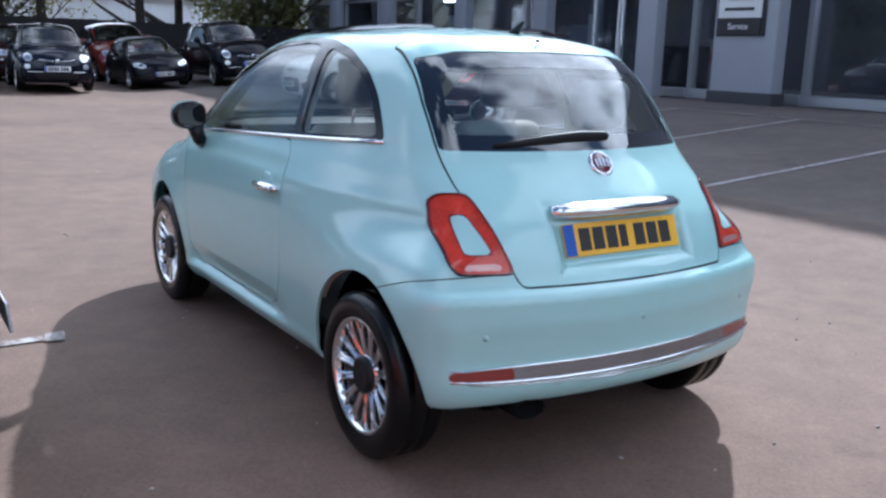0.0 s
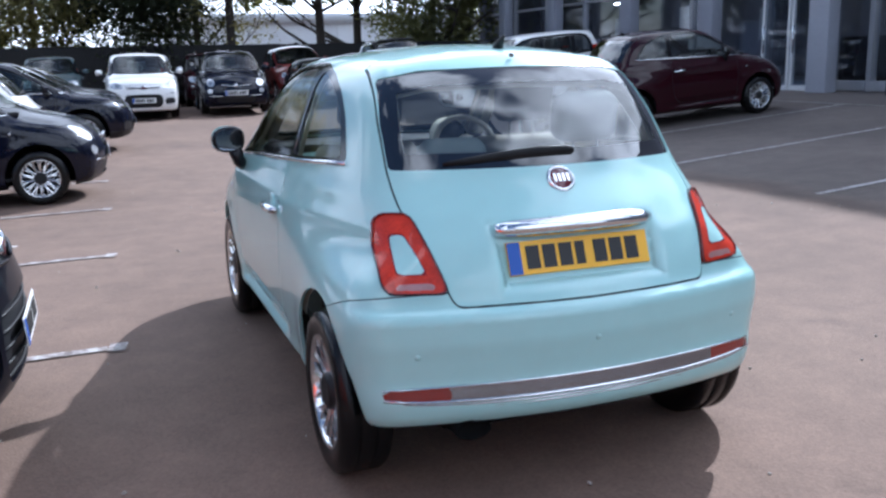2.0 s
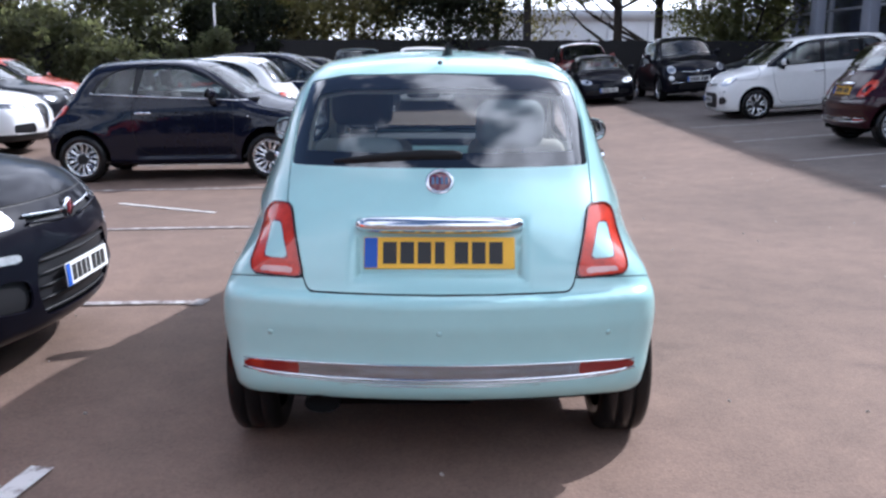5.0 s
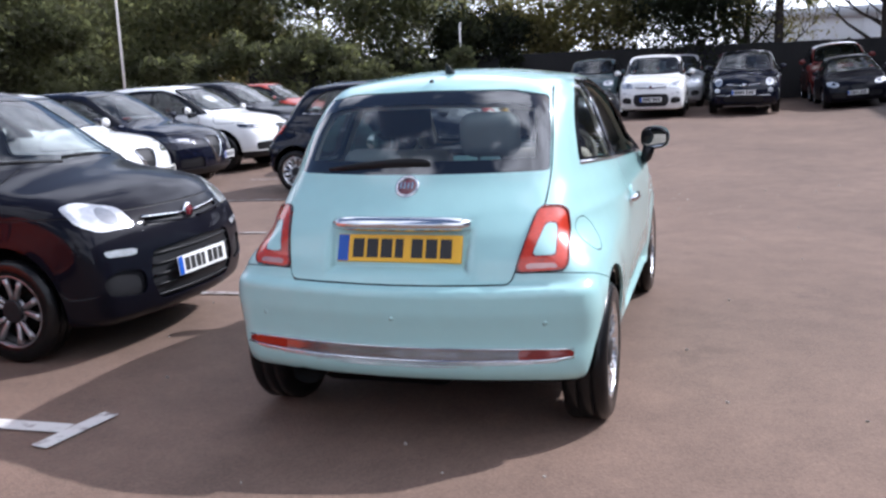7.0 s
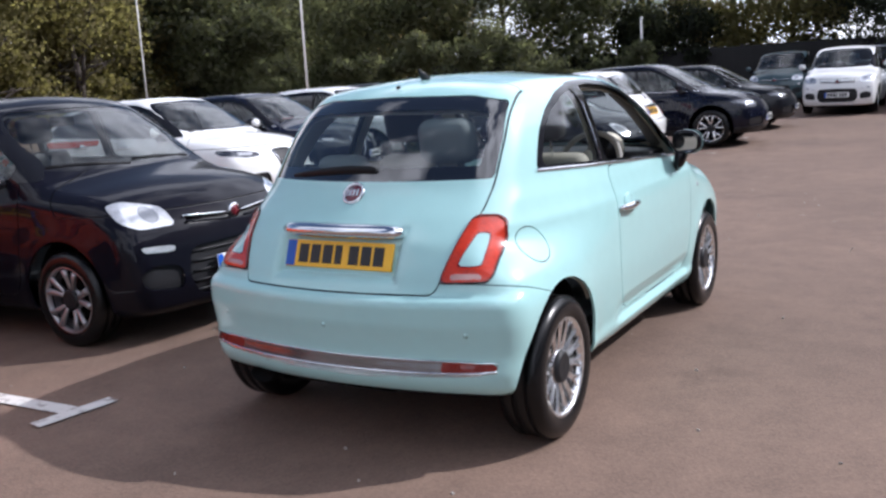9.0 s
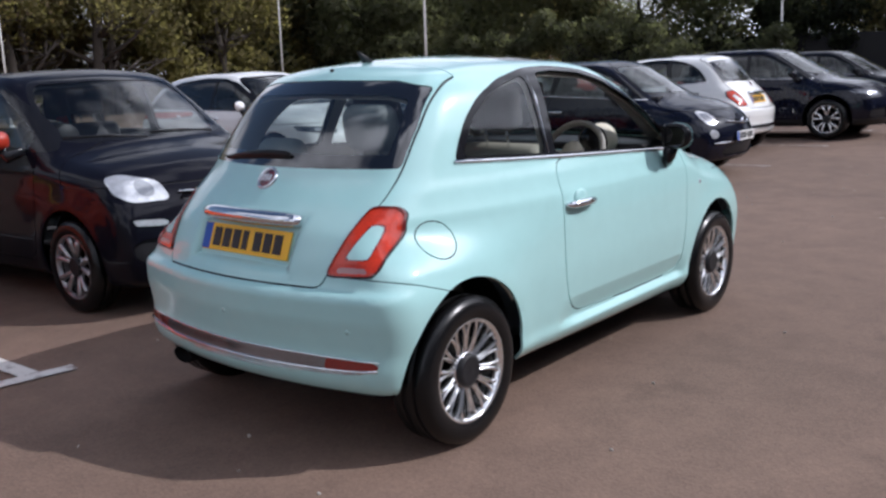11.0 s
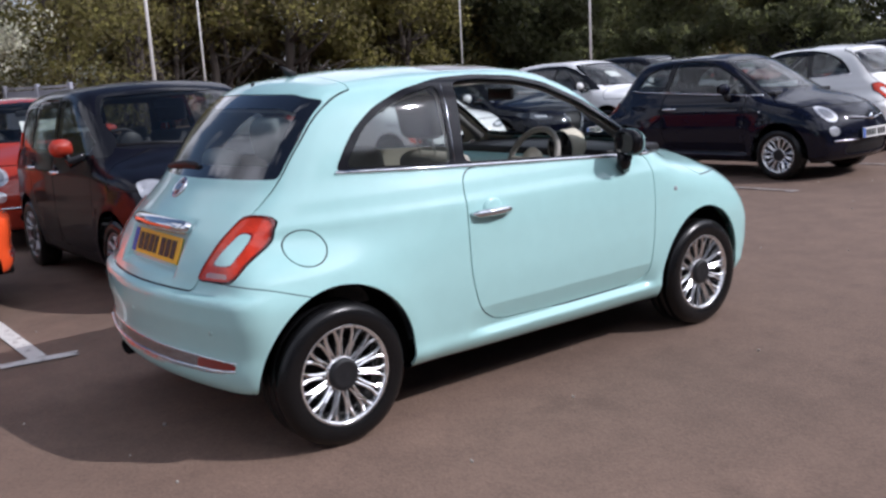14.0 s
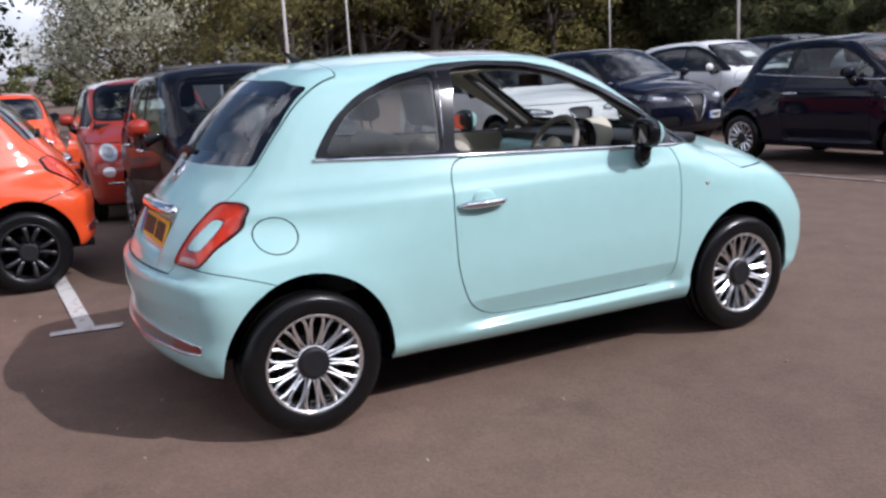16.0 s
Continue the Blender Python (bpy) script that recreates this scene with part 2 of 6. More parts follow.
class Shape:
    """A car body: side width by height, taper by length, top, nose and tail profiles."""

    def __init__(self, W, top, rear, front, rear_curve, front_curve, rear_taper, front_taper, floor=0.17,
                 taper_from=(-0.4, 0.6), crown=0.2, screen=0.3, hubs=(-1.15, 1.15), flare=0.01, hub_z=0.292, arch=0.36, edge=0.10, ends=0.10, low=None, crease=(0.88, 0.004), sill=(0.3, 0.0), tuck=None):
        self.crease, self.sill, self.tuck = crease, sill, tuck
        self.W, self.top, self.rear, self.front = spline(*W), spline(*top), spline(*rear), spline(*front)
        self.rk, self.fk, self.rt, self.ft = spline(*rear_curve), spline(*front_curve), spline(*rear_taper), spline(*front_taper)
        self.low = spline(*low) if low else (lambda y: floor)
        self.floor, self.tf, self.crown, self.screen = floor, taper_from, crown, screen
        self.hubs, self.flare, self.hub_z, self.arch, self.edge, self.ends = hubs, flare, hub_z, arch, edge, ends
        self.length = (float(min(p[1] for p in rear)) - 0.05, float(max(p[1] for p in front)) + 0.05)
        self.height, self.half = max(p[1] for p in top) + 0.05, max(p[1] for p in W) + 0.05

    def f(self, p):
        x, y, z = np.abs(p[..., 0]), p[..., 1], p[..., 2]
        w = self.W(z) - self.rt(z) * np.maximum(self.tf[0] - y, 0) ** 2 - self.ft(z) * np.maximum(y - self.tf[1], 0) ** 2
        for hy in self.hubs:
            r = np.hypot(y - hy, z - self.hub_z)
            w = w + self.flare * np.exp(-((r - self.arch) / 0.085) ** 2)
        w = w + self.crease[1] * np.where(z > self.crease[0], np.exp(-((z - self.crease[0]) / 0.032) ** 2), np.exp(-((z - self.crease[0]) / 0.07) ** 2))
        w = w + self.sill[1] * np.exp(-((z - self.sill[0]) / 0.035) ** 2)
        if self.tuck:  # the foot of the door leans in above a sill ledge
            depth, zt, zb, ya, yb = self.tuck
            lean = np.clip((zt - z) / (zt - zb), 0, 1) * np.clip((z - zb + 0.03) / 0.03, 0, 1)
            w = w - depth * lean * np.clip((y - ya) / 0.16, 0, 1) * np.clip((yb - y) / 0.08, 0, 1)
        side = x - w
        yy = y + np.where(y > 0, self.screen * np.minimum(y / 0.3, 1), 0) * x * x
        top = (z - self.top(yy) + self.crown * x * x) * 0.9
        tail = (self.rear(z) + self.rk(z) * x * x - y) * 0.9
        nose = (y - self.front(z) + self.fk(z) * x * x) * 0.9
        d = smax(smax(top, tail, self.edge * 0.6), nose, self.ends)
        d = smax(d, side, self.edge)
        return smax(d, self.low(y) - z, 0.06)

    def grad(self, p, e=1e-3):
        g = np.empty_like(p)
        for a in range(3):
            q = p.copy()
            q[..., a] += e
            r = p.copy()
            r[..., a] -= e
            g[..., a] = self.f(q) - self.f(r)
        return g / (2 * e)

    def snap(self, p, steps=4):
        for _ in range(steps):
            g = self.grad(p)
            p = p - np.clip(self.f(p), -0.02, 0.02)[:, None] * g / np.maximum((g * g).sum(1), 1e-6)[:, None]
        return p

    def normals(self, p):
        g = self.grad(p)
        return g / np.maximum(np.linalg.norm(g, axis=1), 1e-9)[:, None]

    def net(self, step):
        """Vertices and quads of the body's surface, on a lattice of that step."""
        ys = np.arange(self.length[0], self.length[1] + step, step)
        n = int(self.half / step) + 2
        xs = (np.arange(-n, n) + 0.5) * step
        zs = np.arange(self.floor - 2 * step, self.height + step, step)
        v = self.f(np.stack(np.meshgrid(xs, ys, zs, indexing="ij"), -1))
        s = v < 0
        inside = np.zeros([k - 1 for k in s.shape], int)
        total, count = np.zeros((*inside.shape, 3)), np.zeros(inside.shape)
        for dx in (0, 1):
            for dy in (0, 1):
                for dz in (0, 1):
                    inside += s[dx:s.shape[0] - 1 + dx, dy:s.shape[1] - 1 + dy, dz:s.shape[2] - 1 + dz]
        edge_cell = (inside > 0) & (inside < 8)
        for axis in range(3):
            for o1 in (0, 1):
                for o2 in (0, 1):
                    off = [0, 0, 0]
                    others = [a for a in range(3) if a != axis]
                    off[others[0]], off[others[1]] = o1, o2
                    lo = tuple(slice(off[a], s.shape[a] - 1 + off[a]) for a in range(3))
                    hi = tuple(slice(off[a] + (a == axis), s.shape[a] - 1 + off[a] + (a == axis)) for a in range(3))
                    va, vb = v[lo], v[hi]
                    cross = (va < 0) != (vb < 0)
                    tt = np.where(cross, va / np.where(va == vb, 1, va - vb), 0)
                    for a in range(3):
                        total[..., a] += np.where(cross, tt if a == axis else off[a], 0)
                    count += cross
        ids = -np.ones(inside.shape, int)
        cells = np.argwhere(edge_cell)
        ids[edge_cell] = np.arange(len(cells))
        pts = cells + total[edge_cell] / count[edge_cell][:, None]
        p = np.stack([xs[0] + pts[:, 0] * step, ys[0] + pts[:, 1] * step, zs[0] + pts[:, 2] * step], 1)
        quads = []
        for axis in range(3):
            b, c = (axis + 1) % 3, (axis + 2) % 3
            lo, hi = [slice(1, -1)] * 3, [slice(1, -1)] * 3
            lo[axis], hi[axis] = slice(0, -1), slice(1, None)
            sa, sb = s[tuple(lo)], s[tuple(hi)]
            for flip in (False, True):
                at = np.argwhere((sa & ~sb) if not flip else (~sa & sb))
                at[:, b] += 1
                at[:, c] += 1
                eb, ec = np.eye(3, dtype=int)[b], np.eye(3, dtype=int)[c]
                ring = [ids[tuple(q.T)] for q in (at - eb - ec, at - ec, at, at - eb)]
                ring = np.stack(ring if not flip else ring[::-1], 1)
                quads.append(ring)
        quads = np.concatenate(quads)
        p = self.snap(p)
        for _ in range(3):
            acc, cnt = np.zeros_like(p), np.zeros(len(p))
            for a in range(4):
                np.add.at(acc, quads[:, a], p[quads[:, (a + 1) % 4]] + p[quads[:, (a + 3) % 4]])
                np.add.at(cnt, quads[:, a], 2)
            p = self.snap(0.5 * p + 0.5 * acc / cnt[:, None], 2)
        return p, quads


class Recessed(Shape):
    """The round hatchback, with the hollow for the plate in its tailgate."""

    def f(self, p):
        d = Shape.f(self, p)
        x, y, z = np.abs(p[..., 0]), p[..., 1], p[..., 2]
        hollow = np.maximum(np.maximum(x - 0.272, np.abs(z - 0.803) - 0.075), y + 1.579 - (z - 0.747) * 0.36)
        hollow = np.maximum(hollow, -1.75 - y)
        return smax(d, -hollow, 0.05)


CITY = Recessed(  # small round hatchback
    W=((0.15, 0.70), (0.25, 0.755), (0.42, 0.787), (0.6, 0.800), (0.75, 0.798), (0.88, 0.780), (0.97, 0.752), (1.03, 0.726), (1.2, 0.662), (1.39, 0.58), (1.5, 0.53)),
    top=((-1.4, 1.30), (-1.15, 1.41), (-1.05, 1.44), (-0.85, 1.469), (-0.6, 1.487), (-0.3, 1.492), (0.0, 1.487), (0.25, 1.462), (0.45, 1.405), (0.7, 1.265), (0.95, 1.105), (1.13, 1.012), (1.25, 0.982), (1.45, 0.937), (1.65, 0.853), (1.8, 0.75), (1.95, 0.61)),
    rear=((0.15, -1.56), (0.28, -1.662), (0.37, -1.692), (0.44, -1.684), (0.50, -1.690), (0.57, -1.700), (0.632, -1.700), (0.652, -1.692), (0.675, -1.660), (0.70, -1.646), (0.73, -1.634), (0.8, -1.60), (0.85, -1.575), (0.92, -1.525), (1.03, -1.43), (1.085, -1.393), (1.235, -1.276), (1.38, -1.12), (1.5, -0.98)),
    front=((0.15, 1.74), (0.28, 1.83), (0.4, 1.868), (0.52, 1.87), (0.62, 1.85), (0.72, 1.82), (0.8, 1.77), (1.0, 1.66), (1.5, 1.6)),
    rear_curve=((0.2, 0.24), (0.6, 0.25), (0.75, 0.25), (0.92, 0.36), (1.08, 0.44), (1.4, 0.40)),
    front_curve=((0.2, 0.36), (0.6, 0.42), (0.9, 0.5)),
    rear_taper=((0.3, 0.035), (0.6, 0.022), (0.7, 0.045), (0.87, 0.165), (1.08, 0.17), (1.4, 0.17)),
    front_taper=((0.3, 0.05), (0.6, 0.05), (0.8, 0.08), (1.0, 0.12)),
    low=((-1.8, 0.285), (-1.5, 0.265), (-0.85, 0.215), (0.75, 0.195), (1.4, 0.19), (1.9, 0.21)),
    crease=(0.885, 0.006), sill=(0.285, 0.010), tuck=(0.026, 0.425, 0.322, -0.52, 0.76),
)



def fillet(pts, r, n=5):
    """The closed outline with its corners rounded."""
    out = []
    pts = [np.array(p, float) for p in pts]
    for i, p in enumerate(pts):
        a, b = pts[i - 1] - p, pts[(i + 1) % len(pts)] - p
        la, lb = np.linalg.norm(a), np.linalg.norm(b)
        c = min(r, la * 0.45, lb * 0.45)
        s, e = p + a / la * c, p + b / lb * c
        for k in range(n):
            u = k / (n - 1)
            out.append((1 - u) ** 2 * s + 2 * u * (1 - u) * p + u * u * e)
    return np.array(out)


def outline(u, v, poly):
    """Signed distance from (u, v) to a closed outline, negative inside."""
    q = np.stack([u, v], -1)
    d = np.full(len(q), 1e9)
    inside = np.zeros(len(q), bool)
    n = len(poly)
    for i in range(n):
        a, b = poly[i], poly[(i + 1) % n]
        e, w = b - a, q - a
        t = np.clip((w @ e) / max(e @ e, 1e-12), 0, 1)
        d = np.minimum(d, ((w - t[:, None] * e) ** 2).sum(1))
        c1, c2, c3 = q[:, 1] >= a[1], q[:, 1] < b[1], e[0] * w[:, 1] > e[1] * w[:, 0]
        inside ^= (c1 & c2 & c3) | (~c1 & ~c2 & ~c3)
    return np.where(inside, -1, 1) * np.sqrt(d)


class Panels:
    """A surface that is cut into labelled regions along clean curves."""

    def __init__(self, shape, step):
        self.shape = shape
        p, q = shape.net(step)
        self.p = [tuple(v) for v in p]
        self.faces, self.labels = [tuple(f) for f in q.tolist()], ["body"] * len(q)

    def cut(self, label, within, d):
        """Faces of the regions within that lie where d(points) is negative become the new region."""
        val = d(np.array(self.p)).tolist()
        made, faces, labels = {}, [], []
        for f, l in zip(self.faces, self.labels):
            if l not in within:
                faces.append(f)
                labels.append(l)
                continue
            s = [val[i] < 0 for i in f]
            if all(s) or not any(s):
                faces.append(f)
                labels.append(label if s[0] else l)
                continue
            ins, out = [], []
            n = len(f)
            for k in range(n):
                i, j = f[k], f[(k + 1) % n]
                (ins if s[k] else out).append(i)
                if s[k] != s[(k + 1) % n]:
                    key = (i, j) if i < j else (j, i)
                    if key not in made:
                        a, b = key
                        t = min(max(val[a] / (val[a] - val[b]), 0.01), 0.99)
                        pa, pb = self.p[a], self.p[b]
                        made[key] = len(self.p)
                        self.p.append(tuple(pa[m] + t * (pb[m] - pa[m]) for m in range(3)))
                    ins.append(made[key])
                    out.append(made[key])
            if len(ins) > 2:
                faces.append(tuple(ins))
                labels.append(label)
            if len(out) > 2:
                faces.append(tuple(out))
                labels.append(l)
        self.faces, self.labels = faces, labels

    def settle(self):
        self.pts = self.shape.snap(np.array(self.p), 2)
        self.nrm = self.shape.normals(self.pts)

    def mesh(self, name, labels, side=0, offset=0.0, rim=0.0, mats=(), where=None, smooth=True):
        """One region as a mesh, moved along its normals, its edge turned in by rim."""
        picked = []
        for f, l in zip(self.faces, self.labels):
            if l in labels:
                c = sum(self.p[i][0] for i in f) / len(f)
                if side == 0 or c * side > 0:
                    if where is None or where(self.p[f[0]]):
                        picked.append(f)
        if not picked:
            return None
        use = sorted({i for f in picked for i in f})
        idx = {i: k for k, i in enumerate(use)}
        P, N = self.pts[use], self.nrm[use]
        co = (P + N * offset).tolist()
        no = N.tolist()
        fs = [tuple(idx[i] for i in f) for f in picked]
        if rim:
            edges = {}
            for f in fs:
                for a, b in zip(f, f[1:] + f[:1]):
                    edges[(a, b)] = 1
            extra = {}
            for a, b in list(edges):
                if (b, a) in edges:
                    continue
                e = P[b] - P[a]
                for v in (a, b):
                    if v not in extra:
                        extra[v] = (len(co), len(co) + 1)
                        o = np.cross(e, N[v])
                        o = o / max(np.linalg.norm(o), 1e-9)
                        co.append((P[v] + N[v] * offset).tolist())
                        co.append((P[v] + N[v] * (offset - rim)).tolist())
                        no.append(o.tolist())
                        no.append(o.tolist())
                fs.append((extra[b][0], extra[a][0], extra[a][1], extra[b][1]))
        me = bpy.data.meshes.new(name)
        me.from_pydata(co, [], fs)
        me.update()
        if smooth:
            me.polygons.foreach_set("use_smooth", [True] * len(me.polygons))
            me.normals_split_custom_set_from_vertices(no)
        for m in mats:
            me.materials.append(m)
        return me


# ---- small mesh tools ----


def part(name, data, mat=None, parent=None, label="", m=None):
    """Links a mesh (or a bmesh) as one object under a thing."""
    if data is None:
        return None
    if isinstance(data, bmesh.types.BMesh):
        me = bpy.data.meshes.new(name)
        bmesh.ops.recalc_face_normals(data, faces=data.faces[:])
        data.to_mesh(me)
        data.free()
        data = me
    ob = new(name, data)
    if mat is not None and not data.materials:
        data.materials.append(mat)
    if parent is not None:
        ob.parent = parent
    if m is not None:
        ob.matrix_basis = m
    return tagged(ob, label)


def shade(bm, angle=40):
    lim = radians(angle)
    for f in bm.faces:
        f.smooth = True
    for e in bm.edges:
        if len(e.link_faces) == 2 and e.calc_face_angle(0) > lim:
            e.smooth = False
    return bm


def box(sx, sy, sz, at=(0, 0, 0), bevel=0.0, seg=2, bm=None, rot=None):
    bm = bm or bmesh.new()
    m = Matrix.Translation(at) @ (rot or Matrix()) @ Matrix.Diagonal((sx, sy, sz, 1))
    r = bmesh.ops.create_cube(bm, size=1, matrix=m)
    if bevel:
        es = list({e for v in r["verts"] for e in v.link_edges})
        bmesh.ops.bevel(bm, geom=es, offset=bevel, segments=seg, profile=0.5, affect="EDGES")
    return shade(bm)


def lathe(profile, n=48, axis="x", bm=None, at=(0, 0, 0), closed=False):
    """Turns (along, radius) pairs about an axis."""
    bm = bm or bmesh.new()
    rings = []
    for a, r in profile:
        ring = []
        for k in range(n):
            c, s = math.cos(2 * math.pi * k / n) * r, math.sin(2 * math.pi * k / n) * r
            v = {"x": (a, c, s), "y": (c, a, s), "z": (c, s, a)}[axis]
            ring.append(bm.verts.new(Vector(v) + Vector(at)))
        rings.append(ring)
    pairs = list(zip(rings, rings[1:])) + ([(rings[-1], rings[0])] if closed else [])
    for r1, r2 in pairs:
        for k in range(n):
            bm.faces.new((r1[k], r1[(k + 1) % n], r2[(k + 1) % n], r2[k]))
    return shade(bm, 50)


def tube(points, radius, n=8, bm=None, flat=1.0, caps=True):
    """A rod along points; flat squeezes it along its second axis."""
    bm = bm or bmesh.new()
    pts = [Vector(p) for p in points]
    rings, up = [], None
    for i, p in enumerate(pts):
        d = (pts[min(i + 1, len(pts) - 1)] - pts[max(i - 1, 0)]).normalized()
        if up is None:
            up = Vector((0, 0, 1)) if abs(d.z) < 0.9 else Vector((1, 0, 0))
        a = d.cross(up).normalized()
        b = a.cross(d).normalized()
        r = radius[i] if isinstance(radius, (list, tuple)) else radius
        rings.append([bm.verts.new(p + a * math.cos(t) * r + b * math.sin(t) * r * flat) for t in (2 * math.pi * k / n for k in range(n))])
    for r1, r2 in zip(rings, rings[1:]):
        for k in range(n):
            bm.faces.new((r1[k], r1[(k + 1) % n], r2[(k + 1) % n], r2[k]))
    if caps:
        bm.faces.new(rings[0][::-1])
        bm.faces.new(rings[-1])
    return shade(bm, 50)


def slab(poly, depth, m=None, bm=None, bevel=0.0):
    """A plate with the outline poly (u, v) in the xz plane and some depth along y."""
    bm = bm or bmesh.new()
    m = m or Matrix()
    a = [bm.verts.new(m @ Vector((u, 0, v))) for u, v in poly]
    b = [bm.verts.new(m @ Vector((u, depth, v))) for u, v in poly]
    n = len(a)
    bm.faces.new(a)
    bm.faces.new(b[::-1])
    for k in range(n):
        bm.faces.new((a[k], b[k], b[(k + 1) % n], a[(k + 1) % n]))
    return shade(bm, 40)


def empty(name, m, label, category, group=""):
    ob = new(name)
    ob.empty_display_size = 0.1
    ob.matrix_basis = m
    return tagged(ob, label, category, group)

# ---- cars: how one is cut and fitted out ----




def meet(shape, x, z, back=True):
    """Where the line along the car at x, z meets its tail (or nose)."""
    y = np.arange(-2.6, 0, 0.002) if back else np.arange(2.6, 0, -0.002)
    v = shape.f(np.stack([np.full_like(y, x), y, np.full_like(y, z)], -1))
    return float(y[np.argmax(v < 0)])


def meet_side(shape, y, z):
    x = np.arange(1.2, 0, -0.002)
    v = shape.f(np.stack([x, np.full_like(x, y), np.full_like(x, z)], -1))
    return float(x[np.argmax(v < 0)])


def facing(shape, p):
    """A pose on the body at p whose y axis points out of it."""
    n = Vector(shape.normals(np.array([p], float))[0])
    return Matrix.Translation(p) @ n.to_track_quat("Y", "Z").to_matrix().to_4x4()


def wheel(parent, at, right, radius=0.292, width=0.185, rim_r=0.203, spokes=16, rim_mat=None, cap_mat=None, fine=True):
    """One wheel: tyre, rim with spokes, hub cap."""
    rim_mat, cap_mat = rim_mat or ALLOY, cap_mat or PLASTIC
    key = (radius, width, rim_r, spokes, rim_mat.name, cap_mat.name, fine)
    if key not in WHEELS:
        n = 56 if fine else 28
        h = width / 2
        t = lathe([(-h * 0.85, rim_r), (-h * 1.02, rim_r + 0.04), (-h * 0.9, radius - 0.012), (-h * 0.7, radius), (-h * 0.35, radius), (-h * 0.33, radius - 0.006), (-h * 0.28, radius - 0.006), (-h * 0.26, radius), (h * 0.26, radius), (h * 0.28, radius - 0.006), (h * 0.33, radius - 0.006), (h * 0.35, radius),
                   (h * 0.7, radius), (h * 0.88, radius - 0.010), (h * 0.97, radius - 0.024), (h * 1.0, radius - 0.028), (h * 1.03, rim_r + 0.035), (h * 0.98, rim_r + 0.006), (h * 0.9, rim_r - 0.004)], n)
        r = lathe([(h * 0.86, rim_r + 0.004), (h * 0.93, rim_r + 0.003), (h * 0.95, rim_r - 0.004), (h * 0.88, rim_r - 0.012), (h * 0.62, rim_r - 0.017), (h * 0.05, rim_r - 0.026)], n)
        hub = 0.055
        lathe([(h * 0.45, 0.075), (h * 0.62, 0.07), (h * 0.66, hub), (h * 0.66, 0.0)], 24, bm=r)
        for k in range(spokes):
            a1 = a2 = 2 * math.pi * k / spokes if spokes != 10 else 2 * math.pi * (k // 2) / 5 + (0.15, -0.15)[k % 2]
            if spokes == 10:  # five pairs that open towards the rim
                a2 = 2 * math.pi * (k // 2) / 5 + (0.27, -0.27)[k % 2]
            w1, w2 = 0.015, 0.020
            if spokes >= 14:
                # each spoke is two flat blades that part at the hub and at the rim
                for s in (-1, 1):
                    rings = []
                    for u, part_by in ((0.0, 0.17), (0.3, 0.068), (0.55, 0.050), (0.8, 0.068), (1.0, 0.120)):
                        rr = 0.060 + u * (rim_r - 0.070)
                        ax = h * (0.60 + 0.32 * u - 0.08 * u * u)
                        ring = []
                        for dx, side in ((-0.003, -0.0052 - 0.0020 * u), (0.0012, 0.0), (-0.003, 0.0052 + 0.0020 * u), (-0.016, 0.006), (-0.016, -0.006)):
                            a = a1 + s * part_by + side / rr
                            ring.append(r.verts.new((ax + dx, rr * math.cos(a), rr * math.sin(a))))
                        rings.append(ring)
                    for r1, r2 in zip(rings, rings[1:]):
                        for j in range(5):
                            r.faces.new((r1[j], r1[(j + 1) % 5], r2[(j + 1) % 5], r2[j]))
                continue
            pts = []
            for u in (0.0, 0.35, 0.7, 1.0):
                rr = 0.055 + u * (rim_r - 0.072)
                a = a1 + (a2 - a1) * u
                pts.append((h * (0.60 + 0.26 * u), rr * math.cos(a), rr * math.sin(a)))
            tube(pts, [w1 + (w2 - w1) * u for u in (0, 0.35, 0.7, 1)], 6, bm=r)
        c = lathe([(h * 0.62, 0.067), (h * 0.80, 0.065), (h * 0.88, 0.054), (h * 0.86, 0.046), (h * 0.91, 0.0)], 32)
        # barrel painted near-black, so the gaps between spokes look shaded
        b = lathe([(h * 0.62, rim_r - 0.018), (-h * 0.5, rim_r - 0.024), (-h * 0.5, 0.02)], n)
        lathe([(-h * 0.1, 0.135), (h * 0.05, 0.135), (h * 0.05, 0.05)], 24, bm=b)
        ms = []
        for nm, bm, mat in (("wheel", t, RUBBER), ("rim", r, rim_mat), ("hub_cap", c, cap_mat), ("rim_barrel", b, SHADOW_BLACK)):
            me = bpy.data.meshes.new(nm)
            bmesh.ops.recalc_face_normals(bm, faces=bm.faces[:])
            bm.to_mesh(me)
            bm.free()
            me.materials.append(mat)
            ms.append(me)
        WHEELS[key] = ms
    ms = WHEELS[key]
    w = part("wheel", ms[0], None, parent, "", pose(*at, random.uniform(0, 22), 0, 0) if right else pose(*at, 0, 0, 180) @ pose(0, 0, 0, random.uniform(0, 22)))
    part("rim", ms[1], None, w)
    part("hub_cap", ms[2], None, w)
    part("rim_barrel", ms[3], None, w)
    return w


WHEELS = {}


def plate(parent, m, front=False, width=0.52, height=0.111):
    """A number plate with a blue band and plain bars for its characters."""
    ob = part("number_plate", box(width, 0.006, height, bevel=0.002, seg=1), PLATE_W if front else PLATE_Y, parent, "white number plate" if front else "yellow number plate", m)
    part("blue_band", box(0.045, 0.002, height - 0.006, (-width / 2 + 0.0245, -0.0042, 0)), PLATE_B, ob, "blue band of the plate")
    x = -width / 2 + 0.066
    for k in range(7):
        w = 0.034 if k in (3,) else 0.047
        part("bar", box(w, 0.002, 0.076, (x + w / 2, -0.0042, 0)), PLATE_INK, ob)
        x += w + (0.034 if k == 3 else 0.0125)
    return ob


